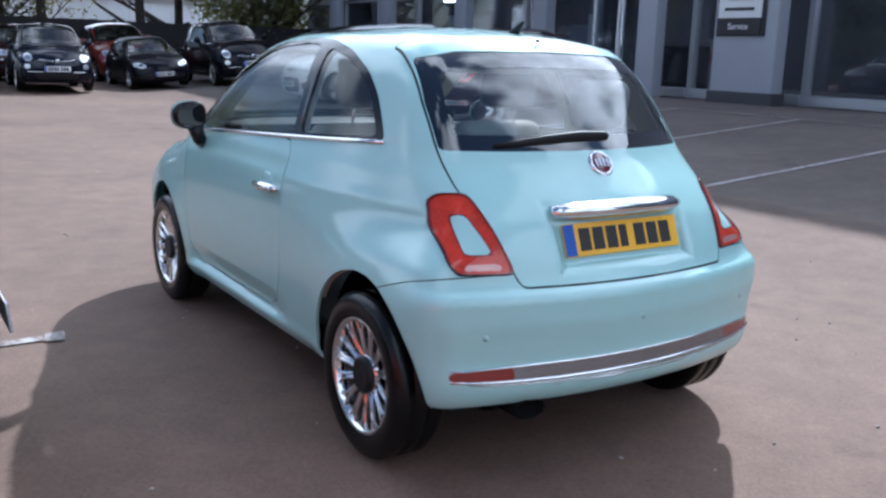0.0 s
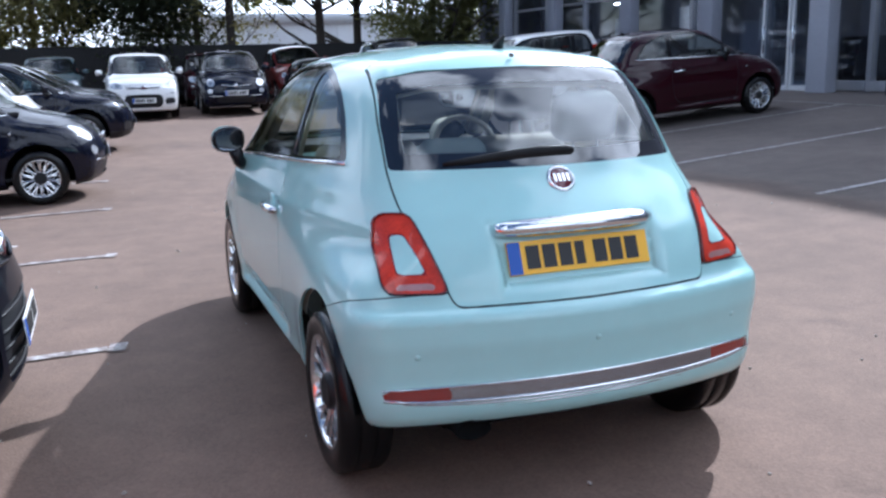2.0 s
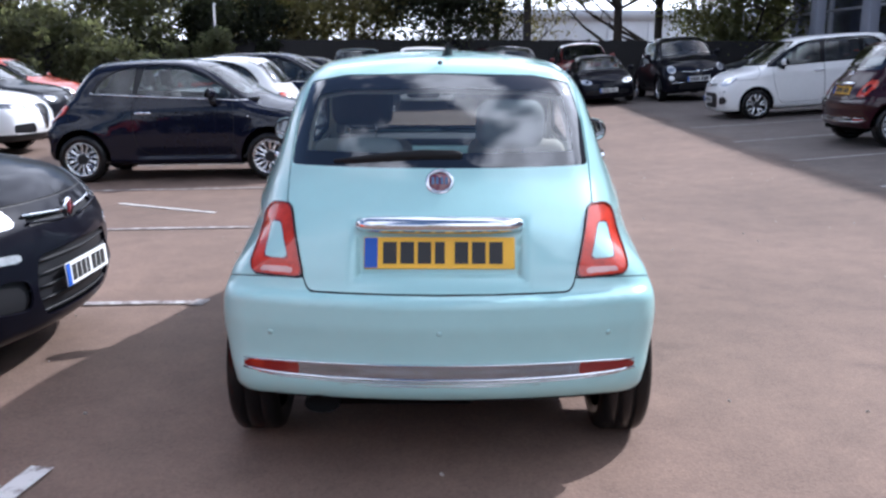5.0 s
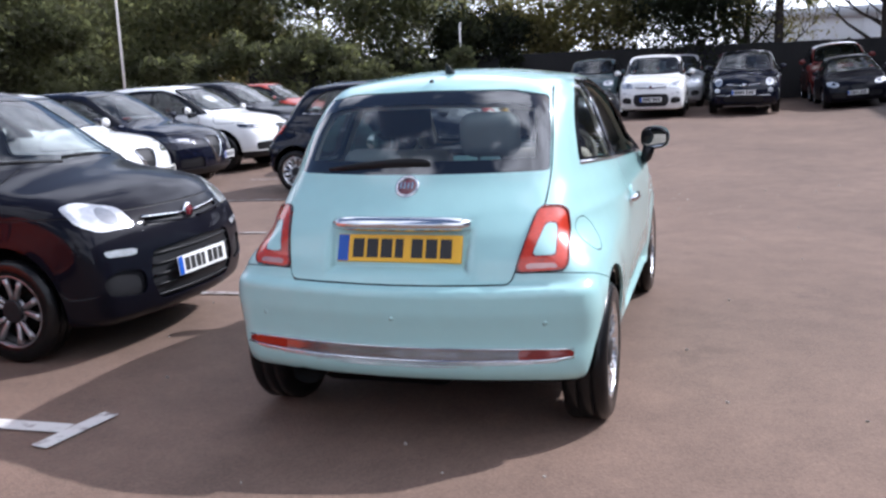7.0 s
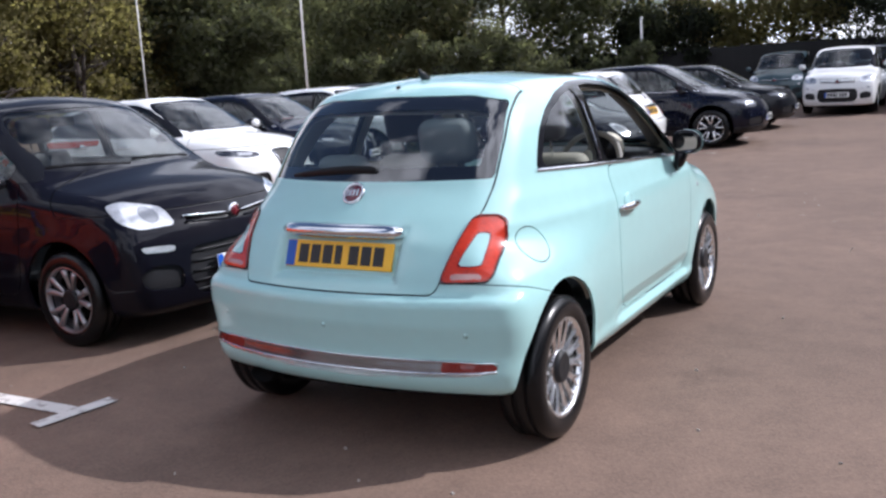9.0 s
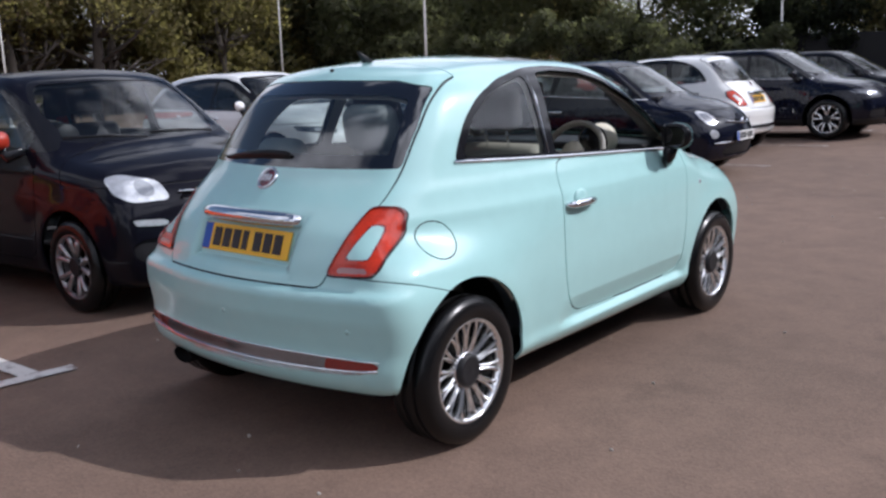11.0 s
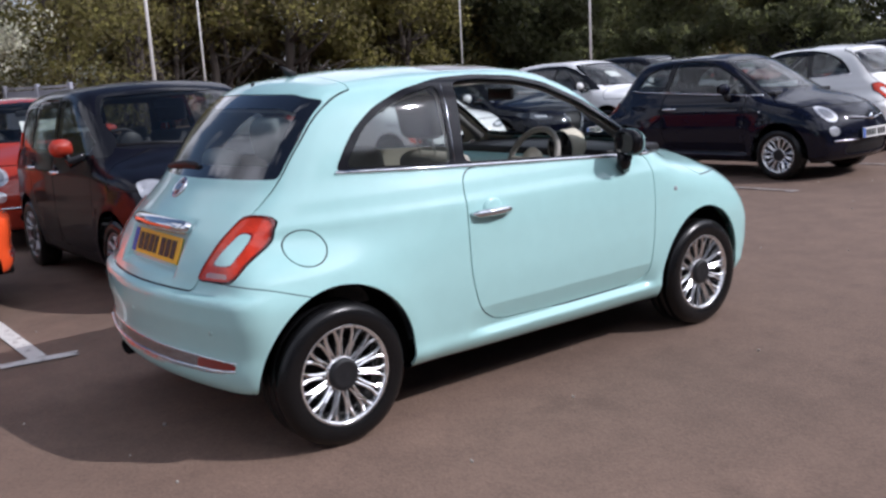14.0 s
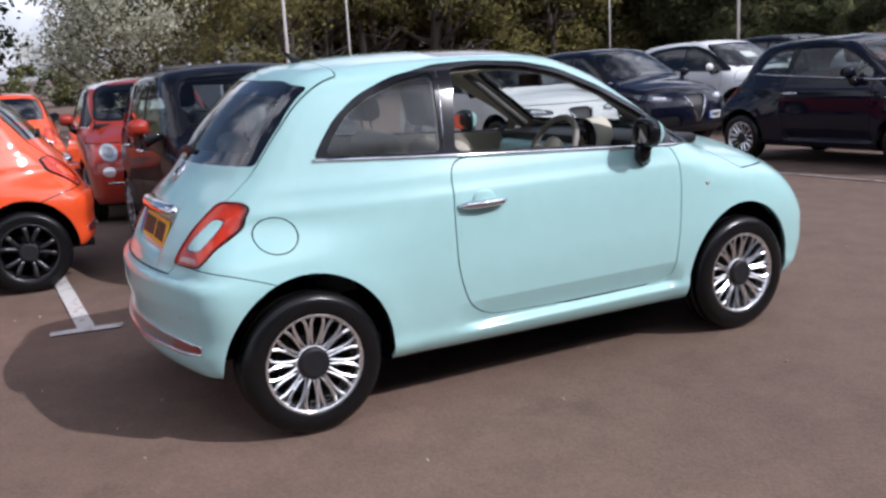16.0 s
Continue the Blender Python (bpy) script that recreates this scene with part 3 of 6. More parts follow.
def mirror_arm(parent, shape, paint_mat, at, foot, side, glassy=True):
    """An outside mirror: housing, painted cap, glass."""
    x, y, z = at
    bm = bmesh.new()
    bmesh.ops.create_icosphere(bm, subdivisions=3, radius=1)
    for v in bm.verts:
        c = v.co
        q = 1.0 if c.y > 0 else 0.30
        fx, fz = (math.copysign(abs(k) ** 0.8, k) for k in (c.x, c.z))
        v.co = Vector((fx * 0.080, c.y * 0.085 * q, fz * 0.065 * (1.0 - 0.12 * c.x * side)))
    for f in bm.faces:
        f.smooth = True
    house = part("mirror", bm, TRIM, parent, "glossy black door mirror", Matrix.Translation((x * side, y, z)))
    cap = bmesh.new()
    bmesh.ops.create_icosphere(cap, subdivisions=3, radius=1)
    for v in cap.verts:
        c = v.co
        fx, fz = (math.copysign(abs(k) ** 0.8, k) for k in (c.x, c.z))
        v.co = Vector((fx * 0.0815, max(c.y, 0.32) * 0.0875, fz * 0.0665))
    for f in cap.faces:
        f.smooth = True
    part("mirror_cap", cap, paint_mat, house)
    g = bmesh.new()
    bmesh.ops.create_circle(g, cap_ends=True, radius=1, segments=24)
    for v in g.verts:
        fx, fz = (math.copysign(abs(k) ** 0.75, k) for k in (v.co.x, v.co.y))
        v.co = Vector((fx * 0.067, 0, fz * 0.051))
    part("mirror_glass", g, MIRROR, house, "", Matrix.Translation((0, -0.0262, 0)) @ pose(0, 0, 0, -2, 0, -11 * side))
    part("mirror_stalk", tube([(x * side - 0.03 * side, y + 0.02, z - 0.05), (x * side - 0.05 * side, y + 0.03, z - 0.11), (foot[0] * side, foot[1], foot[2])], [0.045, 0.042, 0.034], 10, flat=0.8), TRIM, parent)


def half(u, v, pts, r):
    return outline(u, v, fillet(pts, r))


def make_car(name, m, label, group, paint_mat, shape, step, side_frame, side_glass, doors, screen, rear_glass, hatch, tail_lamps, head_lamps, grilles=(),
             strips=(), bumper_z=None, bonnet=None, wheels=(0.292, 0.185, 0.203, 16), rim_mat=None, cap_mat=None, track=0.70, arch=(0.345, 0.36), privacy=False, lining=None,
             fine=False, plates=(None, None), gap=0.003, roof_glass=None, fuel=None, mirror=((0.875, 0.47, 1.085), (0.775, 0.53, 0.93)), frame_mat=None, lower=None, handles=(), chrome_line=True, open_window=None, folded=False, hatch_end=-0.86, rear_border=0.02, rear_round=0.05, roof_skin=None):
    """Builds a car from its shape and outlines: side ones in (length, height), end ones in (half width, height)."""
    root = empty(name, m, label, "car", group)
    P = Panels(shape, step)
    for hy in shape.hubs:
        P.cut("void", {"body"}, lambda p, hy=hy: np.maximum(np.hypot((p[:, 1] - hy) / arch[0] * arch[1], p[:, 2] - shape.hub_z) - arch[1], 0.40 - np.abs(p[:, 0])))
    P.cut("underside", {"body"}, lambda p: p[:, 2] - shape.low(p[:, 1]) - 0.022)
    if lower:
        P.cut("cladding", {"body"}, lambda p: p[:, 2] - lower)
    body = {"body", "cladding"}
    ups = 0.28
    fr = fillet(side_frame, 0.05)
    P.cut("frame", {"body"}, lambda p: np.maximum(outline(p[:, 1], p[:, 2], fr), ups - np.abs(p[:, 0])))
    for i, s in enumerate(side_glass):
        q = fillet(s, 0.035)
        P.cut("side%d" % i, {"frame"}, lambda p, q=q: outline(p[:, 1], p[:, 2], q))
    sc = fillet(screen, 0.06)
    P.cut("screen_edge", {"body"}, lambda p: np.maximum(outline(np.abs(p[:, 0]), p[:, 2], sc), 0.0 - p[:, 1]))
    P.cut("screen", {"screen_edge"}, lambda p: outline(np.abs(p[:, 0]), p[:, 2], sc) + 0.03)
    rg = fillet(rear_glass, rear_round)
    P.cut("rear_edge", {"body"}, lambda p: np.maximum(outline(np.abs(p[:, 0]), p[:, 2], rg), p[:, 1] + 0.3))
    P.cut("rear_glass", {"rear_edge"}, lambda p: outline(np.abs(p[:, 0]), p[:, 2], rg) + rear_border)
    lamp_labels = []
    for i, (pts, r, mat) in enumerate(tail_lamps):
        q = fillet(pts, r)
        src = body | {"lamp%d" % k for k in range(i)}
        P.cut("lamp%d" % i, src, lambda p, q=q: np.maximum(outline(np.abs(p[:, 0]), p[:, 2], q), p[:, 1] + 0.5))
        if i == 0:
            P.cut("gap", body | {"lamp0"}, lambda p, q=q: np.maximum(np.abs(outline(np.abs(p[:, 0]), p[:, 2], q)) - gap * 0.7, p[:, 1] + 0.5))
        lamp_labels.append(("lamp%d" % i, mat, "tail_lamp" if i == 0 else "lamp_insert"))
    for i, (pts, r, mat) in enumerate(head_lamps):
        q = fillet(pts, r)
        P.cut("head%d" % i, body, lambda p, q=q: np.maximum(outline(np.abs(p[:, 0]), p[:, 2], q), 0.5 - p[:, 1]))
    for i, (pts, r, mat) in enumerate(grilles):
        q = fillet(pts, r)
        P.cut("grille%d" % i, body, lambda p, q=q: np.maximum(outline(np.abs(p[:, 0]), p[:, 2], q), 0.5 - p[:, 1]))
    for i, (pts, r, mat) in enumerate(strips):
        q = fillet(pts, r)
        P.cut("strip%d" % i, body | {"strip0"}, lambda p, q=q: np.maximum(outline(np.abs(p[:, 0]), p[:, 2], q), p[:, 1] + 0.5))
    if hatch:
        q = fillet(hatch, 0.03)
        lid = lambda p: np.maximum(outline(np.abs(p[:, 0]), p[:, 2], q), p[:, 1] - hatch_end)
        P.cut("hatch", {"body"}, lid)
        P.cut("gap", {"body", "hatch"}, lambda p: np.maximum(np.abs(lid(p)) - gap, p[:, 1] + 0.5))
    for i, s in enumerate(doors):
        q = fillet(s, 0.09)
        P.cut("door%d" % i, {"body"}, lambda p, q=q: np.maximum(outline(p[:, 1], p[:, 2], q), 0.35 - np.abs(p[:, 0])))
        P.cut("gap", {"body", "cladding"} | {"door%d" % k for k in range(i + 1)}, lambda p, q=q: np.maximum(np.abs(outline(p[:, 1], p[:, 2], q)) - gap, 0.5 - np.abs(p[:, 0])))
    if bumper_z:
        edge = spline(*bumper_z)
        P.cut("bumper", {"body"}, lambda p: np.maximum(p[:, 2] - edge(p[:, 1]), p[:, 1] - shape.hubs[0]))
        P.cut("gap", {"body", "bumper"}, lambda p: np.maximum(np.abs(p[:, 2] - edge(p[:, 1])) - gap * 0.7, np.maximum(p[:, 1] - shape.hubs[0], 0.45 - np.abs(p[:, 0]))))
    if bonnet:
        def over(p):
            return np.maximum(bonnet[0] - p[:, 2], bonnet[1] + (bonnet[2] - p[:, 2]) * bonnet[3] - p[:, 1])
        P.cut("bonnet", {"body"}, over)
        P.cut("gap", {"body", "bonnet"}, lambda p: np.abs(over(p)) - gap)
    if roof_glass:
        q = fillet(roof_glass, 0.04)
        P.cut("roof_glass", {"body"}, lambda p: np.maximum(outline(np.abs(p[:, 0]), p[:, 1], q), 1.3 - p[:, 2]))
        P.cut("gap", {"body", "roof_glass"}, lambda p: np.maximum(np.abs(outline(np.abs(p[:, 0]), p[:, 1], q)) - gap, 1.3 - p[:, 2]))
    if fuel:
        fy, fz, ra, rb = fuel
        ring = lambda p: (np.hypot((p[:, 1] - fy) / ra, (p[:, 2] - fz) / rb) - 1) * rb
        P.cut("fuel", {"body"}, lambda p: np.maximum(ring(p), 0.3 - p[:, 0]))
        P.cut("gap", {"body", "fuel"}, lambda p: np.maximum(np.abs(ring(p)) - gap * 0.8, 0.3 - p[:, 0]))
    if roof_skin:
        P.cut("roof", {"body"}, lambda p: np.maximum(roof_skin - p[:, 2], np.abs(p[:, 1] + 0.4) - 1.2))
    P.settle()
    t = 0.012
    part("roof", P.mesh("roof", {"roof"}), paint_mat, root)
    part("body", P.mesh("body", {"body"}, rim=t), paint_mat, root)
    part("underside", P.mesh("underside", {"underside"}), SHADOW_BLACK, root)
    part("sill_cladding", P.mesh("cladding", {"cladding"}, rim=t), PLASTIC, root)
    part("panel_gap", P.mesh("panel_gap", {"gap"}, offset=-0.006), PLASTIC, root)
    part("tailgate", P.mesh("tailgate", {"hatch"}, rim=t), paint_mat, root)
    part("rear_bumper", P.mesh("rear_bumper", {"bumper"}, rim=t), paint_mat, root)
    part("bonnet", P.mesh("bonnet", {"bonnet"}, rim=t), paint_mat, root)
    part("roof_panel", P.mesh("roof_panel", {"roof_glass"}, rim=t), TRIM, root, "black glass roof panel")
    part("fuel_flap", P.mesh("fuel_flap", {"fuel"}, rim=t), paint_mat, root)
    part("windscreen", P.mesh("windscreen", {"screen"}, offset=-0.003), GLASS, root).visible_shadow = False
    part("windscreen_seal", P.mesh("windscreen_seal", {"screen_edge"}, rim=0.008), TRIM, root)
    part("rear_window", P.mesh("rear_window", {"rear_glass"}, offset=-0.0032), DARK_GLASS if privacy else REAR_GLASS, root).visible_shadow = False
    part("rear_window_seal", P.mesh("rear_window_seal", {"rear_edge"}, offset=-0.003, rim=0.006), FRIT, root)
    for lab, mat, nm in lamp_labels:
        for s in (-1, 1):
            part(nm, P.mesh(nm, {lab}, s, offset=0.010 if nm == "tail_lamp" else 0.004, rim=0.03), mat, root)
    for i, (pts, r, mat) in enumerate(head_lamps):
        for s in (-1, 1):
            part("headlamp", P.mesh("headlamp", {"head%d" % i}, s, offset=0.003, rim=0.02), mat, root)
    for i, (pts, r, mat) in enumerate(grilles):
        for s in ((0,) if min(q[0] for q in pts) < 0 else (-1, 1)):
            part("grille", P.mesh("grille", {"grille%d" % i}, s, offset=-0.02), mat, root)
    for i, (pts, r, mat) in enumerate(strips):
        if mat is LAMP_DARKRED:
            for s in (-1, 1):
                part("reflector", P.mesh("reflector", {"strip%d" % i}, s, offset=0.002, rim=t), mat, root)
        else:
            part("bumper_strip", P.mesh("bumper_strip", {"strip%d" % i}, offset=0.002, rim=t), mat, root)
    rear_sides = [k for k, s in enumerate(side_glass) if max(q[0] for q in s) < 0.0]
    for s in (-1, 1):
        part("window_frame", P.mesh("window_frame", {"frame"}, s, offset=0.001, rim=0.01), frame_mat or TRIM, root)
        for i in range(len(doors)):
            part("door", P.mesh("door", {"door%d" % i}, s, rim=t), paint_mat, root)
        for i in range(len(side_glass)):
            if open_window == (i, s):
                continue
            g = part("side_window", P.mesh("side_window", {"side%d" % i}, s, offset=-0.003), DARK_GLASS if privacy and i in rear_sides else GLASS, root)
            g.visible_shadow = False
        if s > 0 or not folded:
            mirror_arm(root, shape, paint_mat, mirror[0], mirror[1], s)
        if chrome_line:
            lo = [q for q in side_frame]
            z0, z1 = side_frame[0], side_frame[-1]
            pts = []
            for k in range(13):
                u = k / 12
                y, z = z0[0] + (z1[0] - z0[0]) * u, z0[1] + (z1[1] - z0[1]) * u
                pts.append(((meet_side(shape, y, z) + 0.004) * s, y, z))
            part("window_sill_strip", tube(pts, 0.009, 6), CHROME, root, "chrome strip below the windows")
        for (y, z) in handles:
            x = meet_side(shape, y, z)
            h = tube([((x + 0.004) * s, y - 0.115, z), ((x + 0.022) * s, y - 0.085, z), ((x + 0.030) * s, y, z), ((x + 0.022) * s, y + 0.085, z), ((x + 0.004) * s, y + 0.115, z)], [0.008, 0.016, 0.018, 0.016, 0.008], 10)
            part("door_handle", h, CHROME, root, "chrome door handle")
            cup = bmesh.new()
            bmesh.ops.create_uvsphere(cup, u_segments=16, v_segments=8, radius=1)
            for v in cup.verts:
                v.co = Vector((v.co.x * 0.011 + (x - 0.001) * s, v.co.y * 0.056 + y + 0.01, v.co.z * 0.040 + z + 0.018))
            for f in cup.faces:
                f.smooth = True
            part("handle_cup", cup, paint_mat, root)
    # inside of the shell
    inner = {"body", "roof", "hatch", "bumper", "frame", "rear_edge", "screen_edge", "gap", "roof_glass", "fuel"} | {"door%d" % i for i in range(len(doors))}
    part("lining", P.mesh("lining", inner, offset=-0.03, where=lambda q: q[1] < 0.9 and q[2] > 0.5), lining or LINING_DARK, root)
    # wheel housings, wheels
    R, width, rim_r, spokes = wheels
    for hy in shape.hubs:
        for s in (-1, 1):
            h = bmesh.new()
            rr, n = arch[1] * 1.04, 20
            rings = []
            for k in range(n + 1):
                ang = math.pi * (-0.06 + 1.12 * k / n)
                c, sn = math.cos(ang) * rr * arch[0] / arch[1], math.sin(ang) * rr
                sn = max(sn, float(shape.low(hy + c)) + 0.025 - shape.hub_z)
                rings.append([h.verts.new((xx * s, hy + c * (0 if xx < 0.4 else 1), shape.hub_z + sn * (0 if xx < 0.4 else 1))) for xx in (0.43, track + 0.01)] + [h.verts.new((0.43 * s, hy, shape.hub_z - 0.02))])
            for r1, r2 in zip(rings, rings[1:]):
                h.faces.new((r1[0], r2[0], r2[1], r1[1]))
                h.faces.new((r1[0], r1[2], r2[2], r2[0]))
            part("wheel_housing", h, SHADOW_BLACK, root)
            wheel(root, (track * s, hy, R), s > 0, R, width, rim_r, spokes, rim_mat, cap_mat, fine)
    for at, front in ((plates[0], False), (plates[1], True)):
        if at:
            x, z, tilt = at
            y = meet(shape, 0.2, z, not front)
            if front:
                plate(root, pose(0, meet(shape, 0.0, z, False) + 0.008, z, 0, 0, 180) @ pose(0, 0, 0, -tilt), True)
            else:
                plate(root, pose(0, y - 0.006, z, -tilt), False)
    return root, P


def seat(parent, x, y, z, mat, mat2, w=0.46, head=True):
    s = part("seat", box(w, 0.48, 0.16, (0, 0.22, 0), 0.05, 3), mat, parent, "", pose(x, y, z))
    part("seat_back", box(w, 0.13, 0.52, (0, -0.06, 0.31), 0.055, 3, rot=Matrix.Rotation(radians(15), 4, "X")), mat, s)
    if head:
        part("headrest", box(0.28, 0.10, 0.20, (0, -0.18, 0.73), 0.045, 3, rot=Matrix.Rotation(radians(12), 4, "X")), mat2, s)
        for dx in (-0.06, 0.06):
            part("headrest_post", tube([(dx, -0.14, 0.53), (dx, -0.17, 0.66)], 0.006, 6), CHROME, s)
    return s


def cabin(root, mat, mat2, dash, wheel_mat, y0=0.0, z0=0.0, w=0.36, benches=True, rear_mat=None, raised=None):
    """Seats, dashboard and steering wheel."""
    for s in (-1, 1):
        seat(root, w * s, y0 - 0.22, z0 + 0.52, mat, mat2)
    if benches:
        bench = part("rear_seat", box(1.04, 0.40, 0.16, (0, 0, 0), 0.05, 3), rear_mat or mat, root, "", pose(0, y0 - 0.80, z0 + 0.56))
        part("rear_seat_back", box(1.04, 0.12, 0.44, (0, -0.25, 0.22), 0.05, 3, rot=Matrix.Rotation(radians(14), 4, "X")), rear_mat or mat, bench)
        for s in (-1, 1):
            up = 0.648 if s > 0 else 0.50
            if raised:
                part("headrest", box(0.262, 0.12, 0.19, (0.27 * s, -0.31, up), 0.058, 5, rot=Matrix.Rotation(radians(10), 4, "X")), raised, bench, "pale grey rear headrest, raised" if s > 0 else "pale grey rear headrest, pushed down")
            else:
                part("headrest", box(0.25, 0.08, 0.13, (0.27 * s, -0.33, 0.48), 0.035, 3, rot=Matrix.Rotation(radians(12), 4, "X")), mat2, bench)
            for dx in (-0.05, 0.05):
                part("headrest_post", tube([(0.27 * s + dx, -0.30, 0.36), (0.27 * s + dx, -0.32, up - 0.08 if raised else 0.44)], 0.006, 6), CHROME, bench)
    part("dashboard", box(1.20, 0.34, 0.22, (0, 0, 0), 0.06, 3), dash, root, "", pose(0, y0 + 0.72, z0 + 0.86))
    part("dash_top", box(1.22, 0.42, 0.05, (0, 0, 0), 0.02, 2), PLASTIC, root, "", pose(0, y0 + 0.80, z0 + 0.985))
    part("cabin_floor", box(1.2, 2.3, 0.04, (0, 0, 0)), SEAT_DARK, root, "", pose(0, y0 - 0.1, z0 + 0.28))
    n = 28
    ring = [(0.168 * math.cos(2 * math.pi * k / n), 0.168 * math.sin(2 * math.pi * k / n), 0) for k in range(n + 1)]
    sw = part("steering_wheel", tube(ring, 0.016, 8, caps=False), WHEEL_GREY if wheel_mat is IVORY else wheel_mat, root, "", pose(w, y0 + 0.30, z0 + 0.98, 62, 0, 0))
    part("wheel_hub", lathe([(-0.02, 0.0), (-0.02, 0.055), (0.02, 0.06), (0.03, 0.0)], 20, "z"), wheel_mat, sw)
    for a in (0, 180, 270):
        part("wheel_spoke", tube([(0.05 * math.cos(radians(a)), 0.05 * math.sin(radians(a)), 0), (0.17 * math.cos(radians(a)), 0.17 * math.sin(radians(a)), 0)], 0.013, 6, flat=0.6), wheel_mat, sw)
    cowl = part("instrument_cowl", lathe([(0, 0.092), (0.10, 0.096), (0.11, 0.085), (0.11, 0.0)], 24, "y"), IVORY if wheel_mat is IVORY else PLASTIC, root, "", pose(w, y0 + 0.50, z0 + 1.02))
    part("dial", lathe([(-0.002, 0.0), (-0.002, 0.084), (0.004, 0.086)], 24, "y"), TRIM, cowl)
    part("rear_view_mirror", box(0.20, 0.03, 0.065, (0, 0, 0), 0.015, 2), PLASTIC, root, "", pose(0, y0 + 0.42, z0 + 1.31))


STOCK = {}


def repaint(ob, old, fresh):
    """A copy of a car takes another paint, slot by slot."""
    for o in (ob, *ob.children_recursive):
        for s in o.material_slots:
            if s.material in old:
                mat = old[s.material]
                s.link = "OBJECT"
                s.material = mat
    return ob


def again(key, m, label, paint_mat, extra=None):
    """A further car of a kind that stands already."""
    first, first_paint = STOCK[key]
    ob = copy_thing(first, m)
    swap = {first_paint: paint_mat}
    swap.update(extra or {})
    repaint(ob, swap, paint_mat)
    return tagged(ob, label)


# ---- the round hatchback ----
CITY_SIDE = dict(
    side_frame=[(-1.040, 1.078), (-1.00, 1.140), (-0.928, 1.232), (-0.815, 1.318), (-0.648, 1.384), (-0.42, 1.425), (-0.2, 1.431), (0.03, 1.414), (0.20, 1.374), (0.40, 1.285), (0.62, 1.165), (0.80, 1.055), (0.90, 0.972)],
    side_glass=[[(-0.992, 1.093), (-0.948, 1.154), (-0.876, 1.239), (-0.77, 1.309), (-0.625, 1.362), (-0.455, 1.396), (-0.500, 1.066)],
                [(-0.360, 1.403), (-0.2, 1.410), (0.02, 1.393), (0.18, 1.353), (0.37, 1.268), (0.58, 1.152), (0.70, 1.075), (0.69, 0.997), (-0.435, 1.062)],
                [(0.745, 1.050), (0.79, 1.020), (0.855, 0.985), (0.74, 0.992)]],
    doors=[[(-0.475, 1.040), (-0.497, 0.807), (-0.492, 0.566), (-0.44, 0.405), (-0.33, 0.338), (0.06, 0.324), (0.60, 0.325), (0.70, 0.352), (0.722, 0.54), (0.735, 0.756), (0.735, 0.90), (0.715, 0.978)]],
    screen=[(-0.2, 1.015), (0.50, 1.03), (0.60, 1.05), (0.535, 1.34), (0.45, 1.415), (-0.2, 1.44)],
    rear_glass=[(-0.2, 1.070), (0.551, 1.070), (0.540, 1.22), (0.507, 1.365), (0.36, 1.393), (-0.2, 1.404)],
    hatch=[(-0.2, 0.671), (0.445, 0.673), (0.462, 0.692), (0.512, 0.86), (0.553, 0.95), (0.556, 1.075), (0.545, 1.22), (0.517, 1.37), (0.47, 1.47), (0.46, 1.60), (-0.2, 1.60)],
    tail_lamps=[([(0.465, 0.712), (0.650, 0.717), (0.665, 0.745), (0.632, 0.918), (0.604, 0.942), (0.530, 0.946)], 0.026, LAMP_EDGE),
                ([(0.473, 0.7165), (0.6465, 0.7215), (0.660, 0.747), (0.6275, 0.914), (0.601, 0.937), (0.534, 0.940)], 0.024, LAMP_RED),
                ([(0.522, 0.769), (0.6175, 0.769), (0.603, 0.884), (0.561, 0.887)], 0.013, LAMP_DARKRED),
                ([(0.528, 0.773), (0.613, 0.773), (0.599, 0.879), (0.564, 0.882)], 0.012, MINT),
                ([(0.504, 0.726), (0.626, 0.728), (0.621, 0.746), (0.512, 0.747)], 0.003, REVERSE)],
    strips=[([(-0.2, 0.380), (0.5, 0.382), (0.685, 0.391), (0.694, 0.405), (0.672, 0.418), (0.49, 0.424), (-0.2, 0.426)], 0.01, STRIP),
            ([(0.485, 0.380), (0.60, 0.385), (0.687, 0.392), (0.695, 0.405), (0.673, 0.418), (0.485, 0.425)], 0.006, LAMP_DARKRED)],
    head_lamps=[([(0.565 + 0.056 * math.cos(a), 0.738 + 0.060 * math.sin(a)) for a in np.linspace(0, 5.76, 12)], 0.015, LAMP_BOWL),
                ([(0.56 + 0.085 * math.cos(a), 0.735 + 0.092 * math.sin(a)) for a in np.linspace(0, 5.76, 12)], 0.02, LAMP_CLEAR),
                ([(0.585 + 0.062 * math.cos(a), 0.545 + 0.055 * math.sin(a)) for a in np.linspace(0, 5.76, 12)], 0.02, LAMP_CLEAR)],
    grilles=[([(-0.2, 0.27), (0.40, 0.27), (0.46, 0.33), (0.40, 0.42), (-0.2, 0.42)], 0.03, PLASTIC)],
    bumper_z=((-1.7, 0.722), (-1.58, 0.715), (-1.45, 0.692), (-1.33, 0.655), (-1.15, 0.59)),
    bonnet=(0.825, 0.93, 0.98, 1.55),
    handles=[(-0.36, 0.842)],
    arch=(0.352, 0.369), mirror=((0.846, 0.47, 1.065), (0.775, 0.53, 0.93)),
)


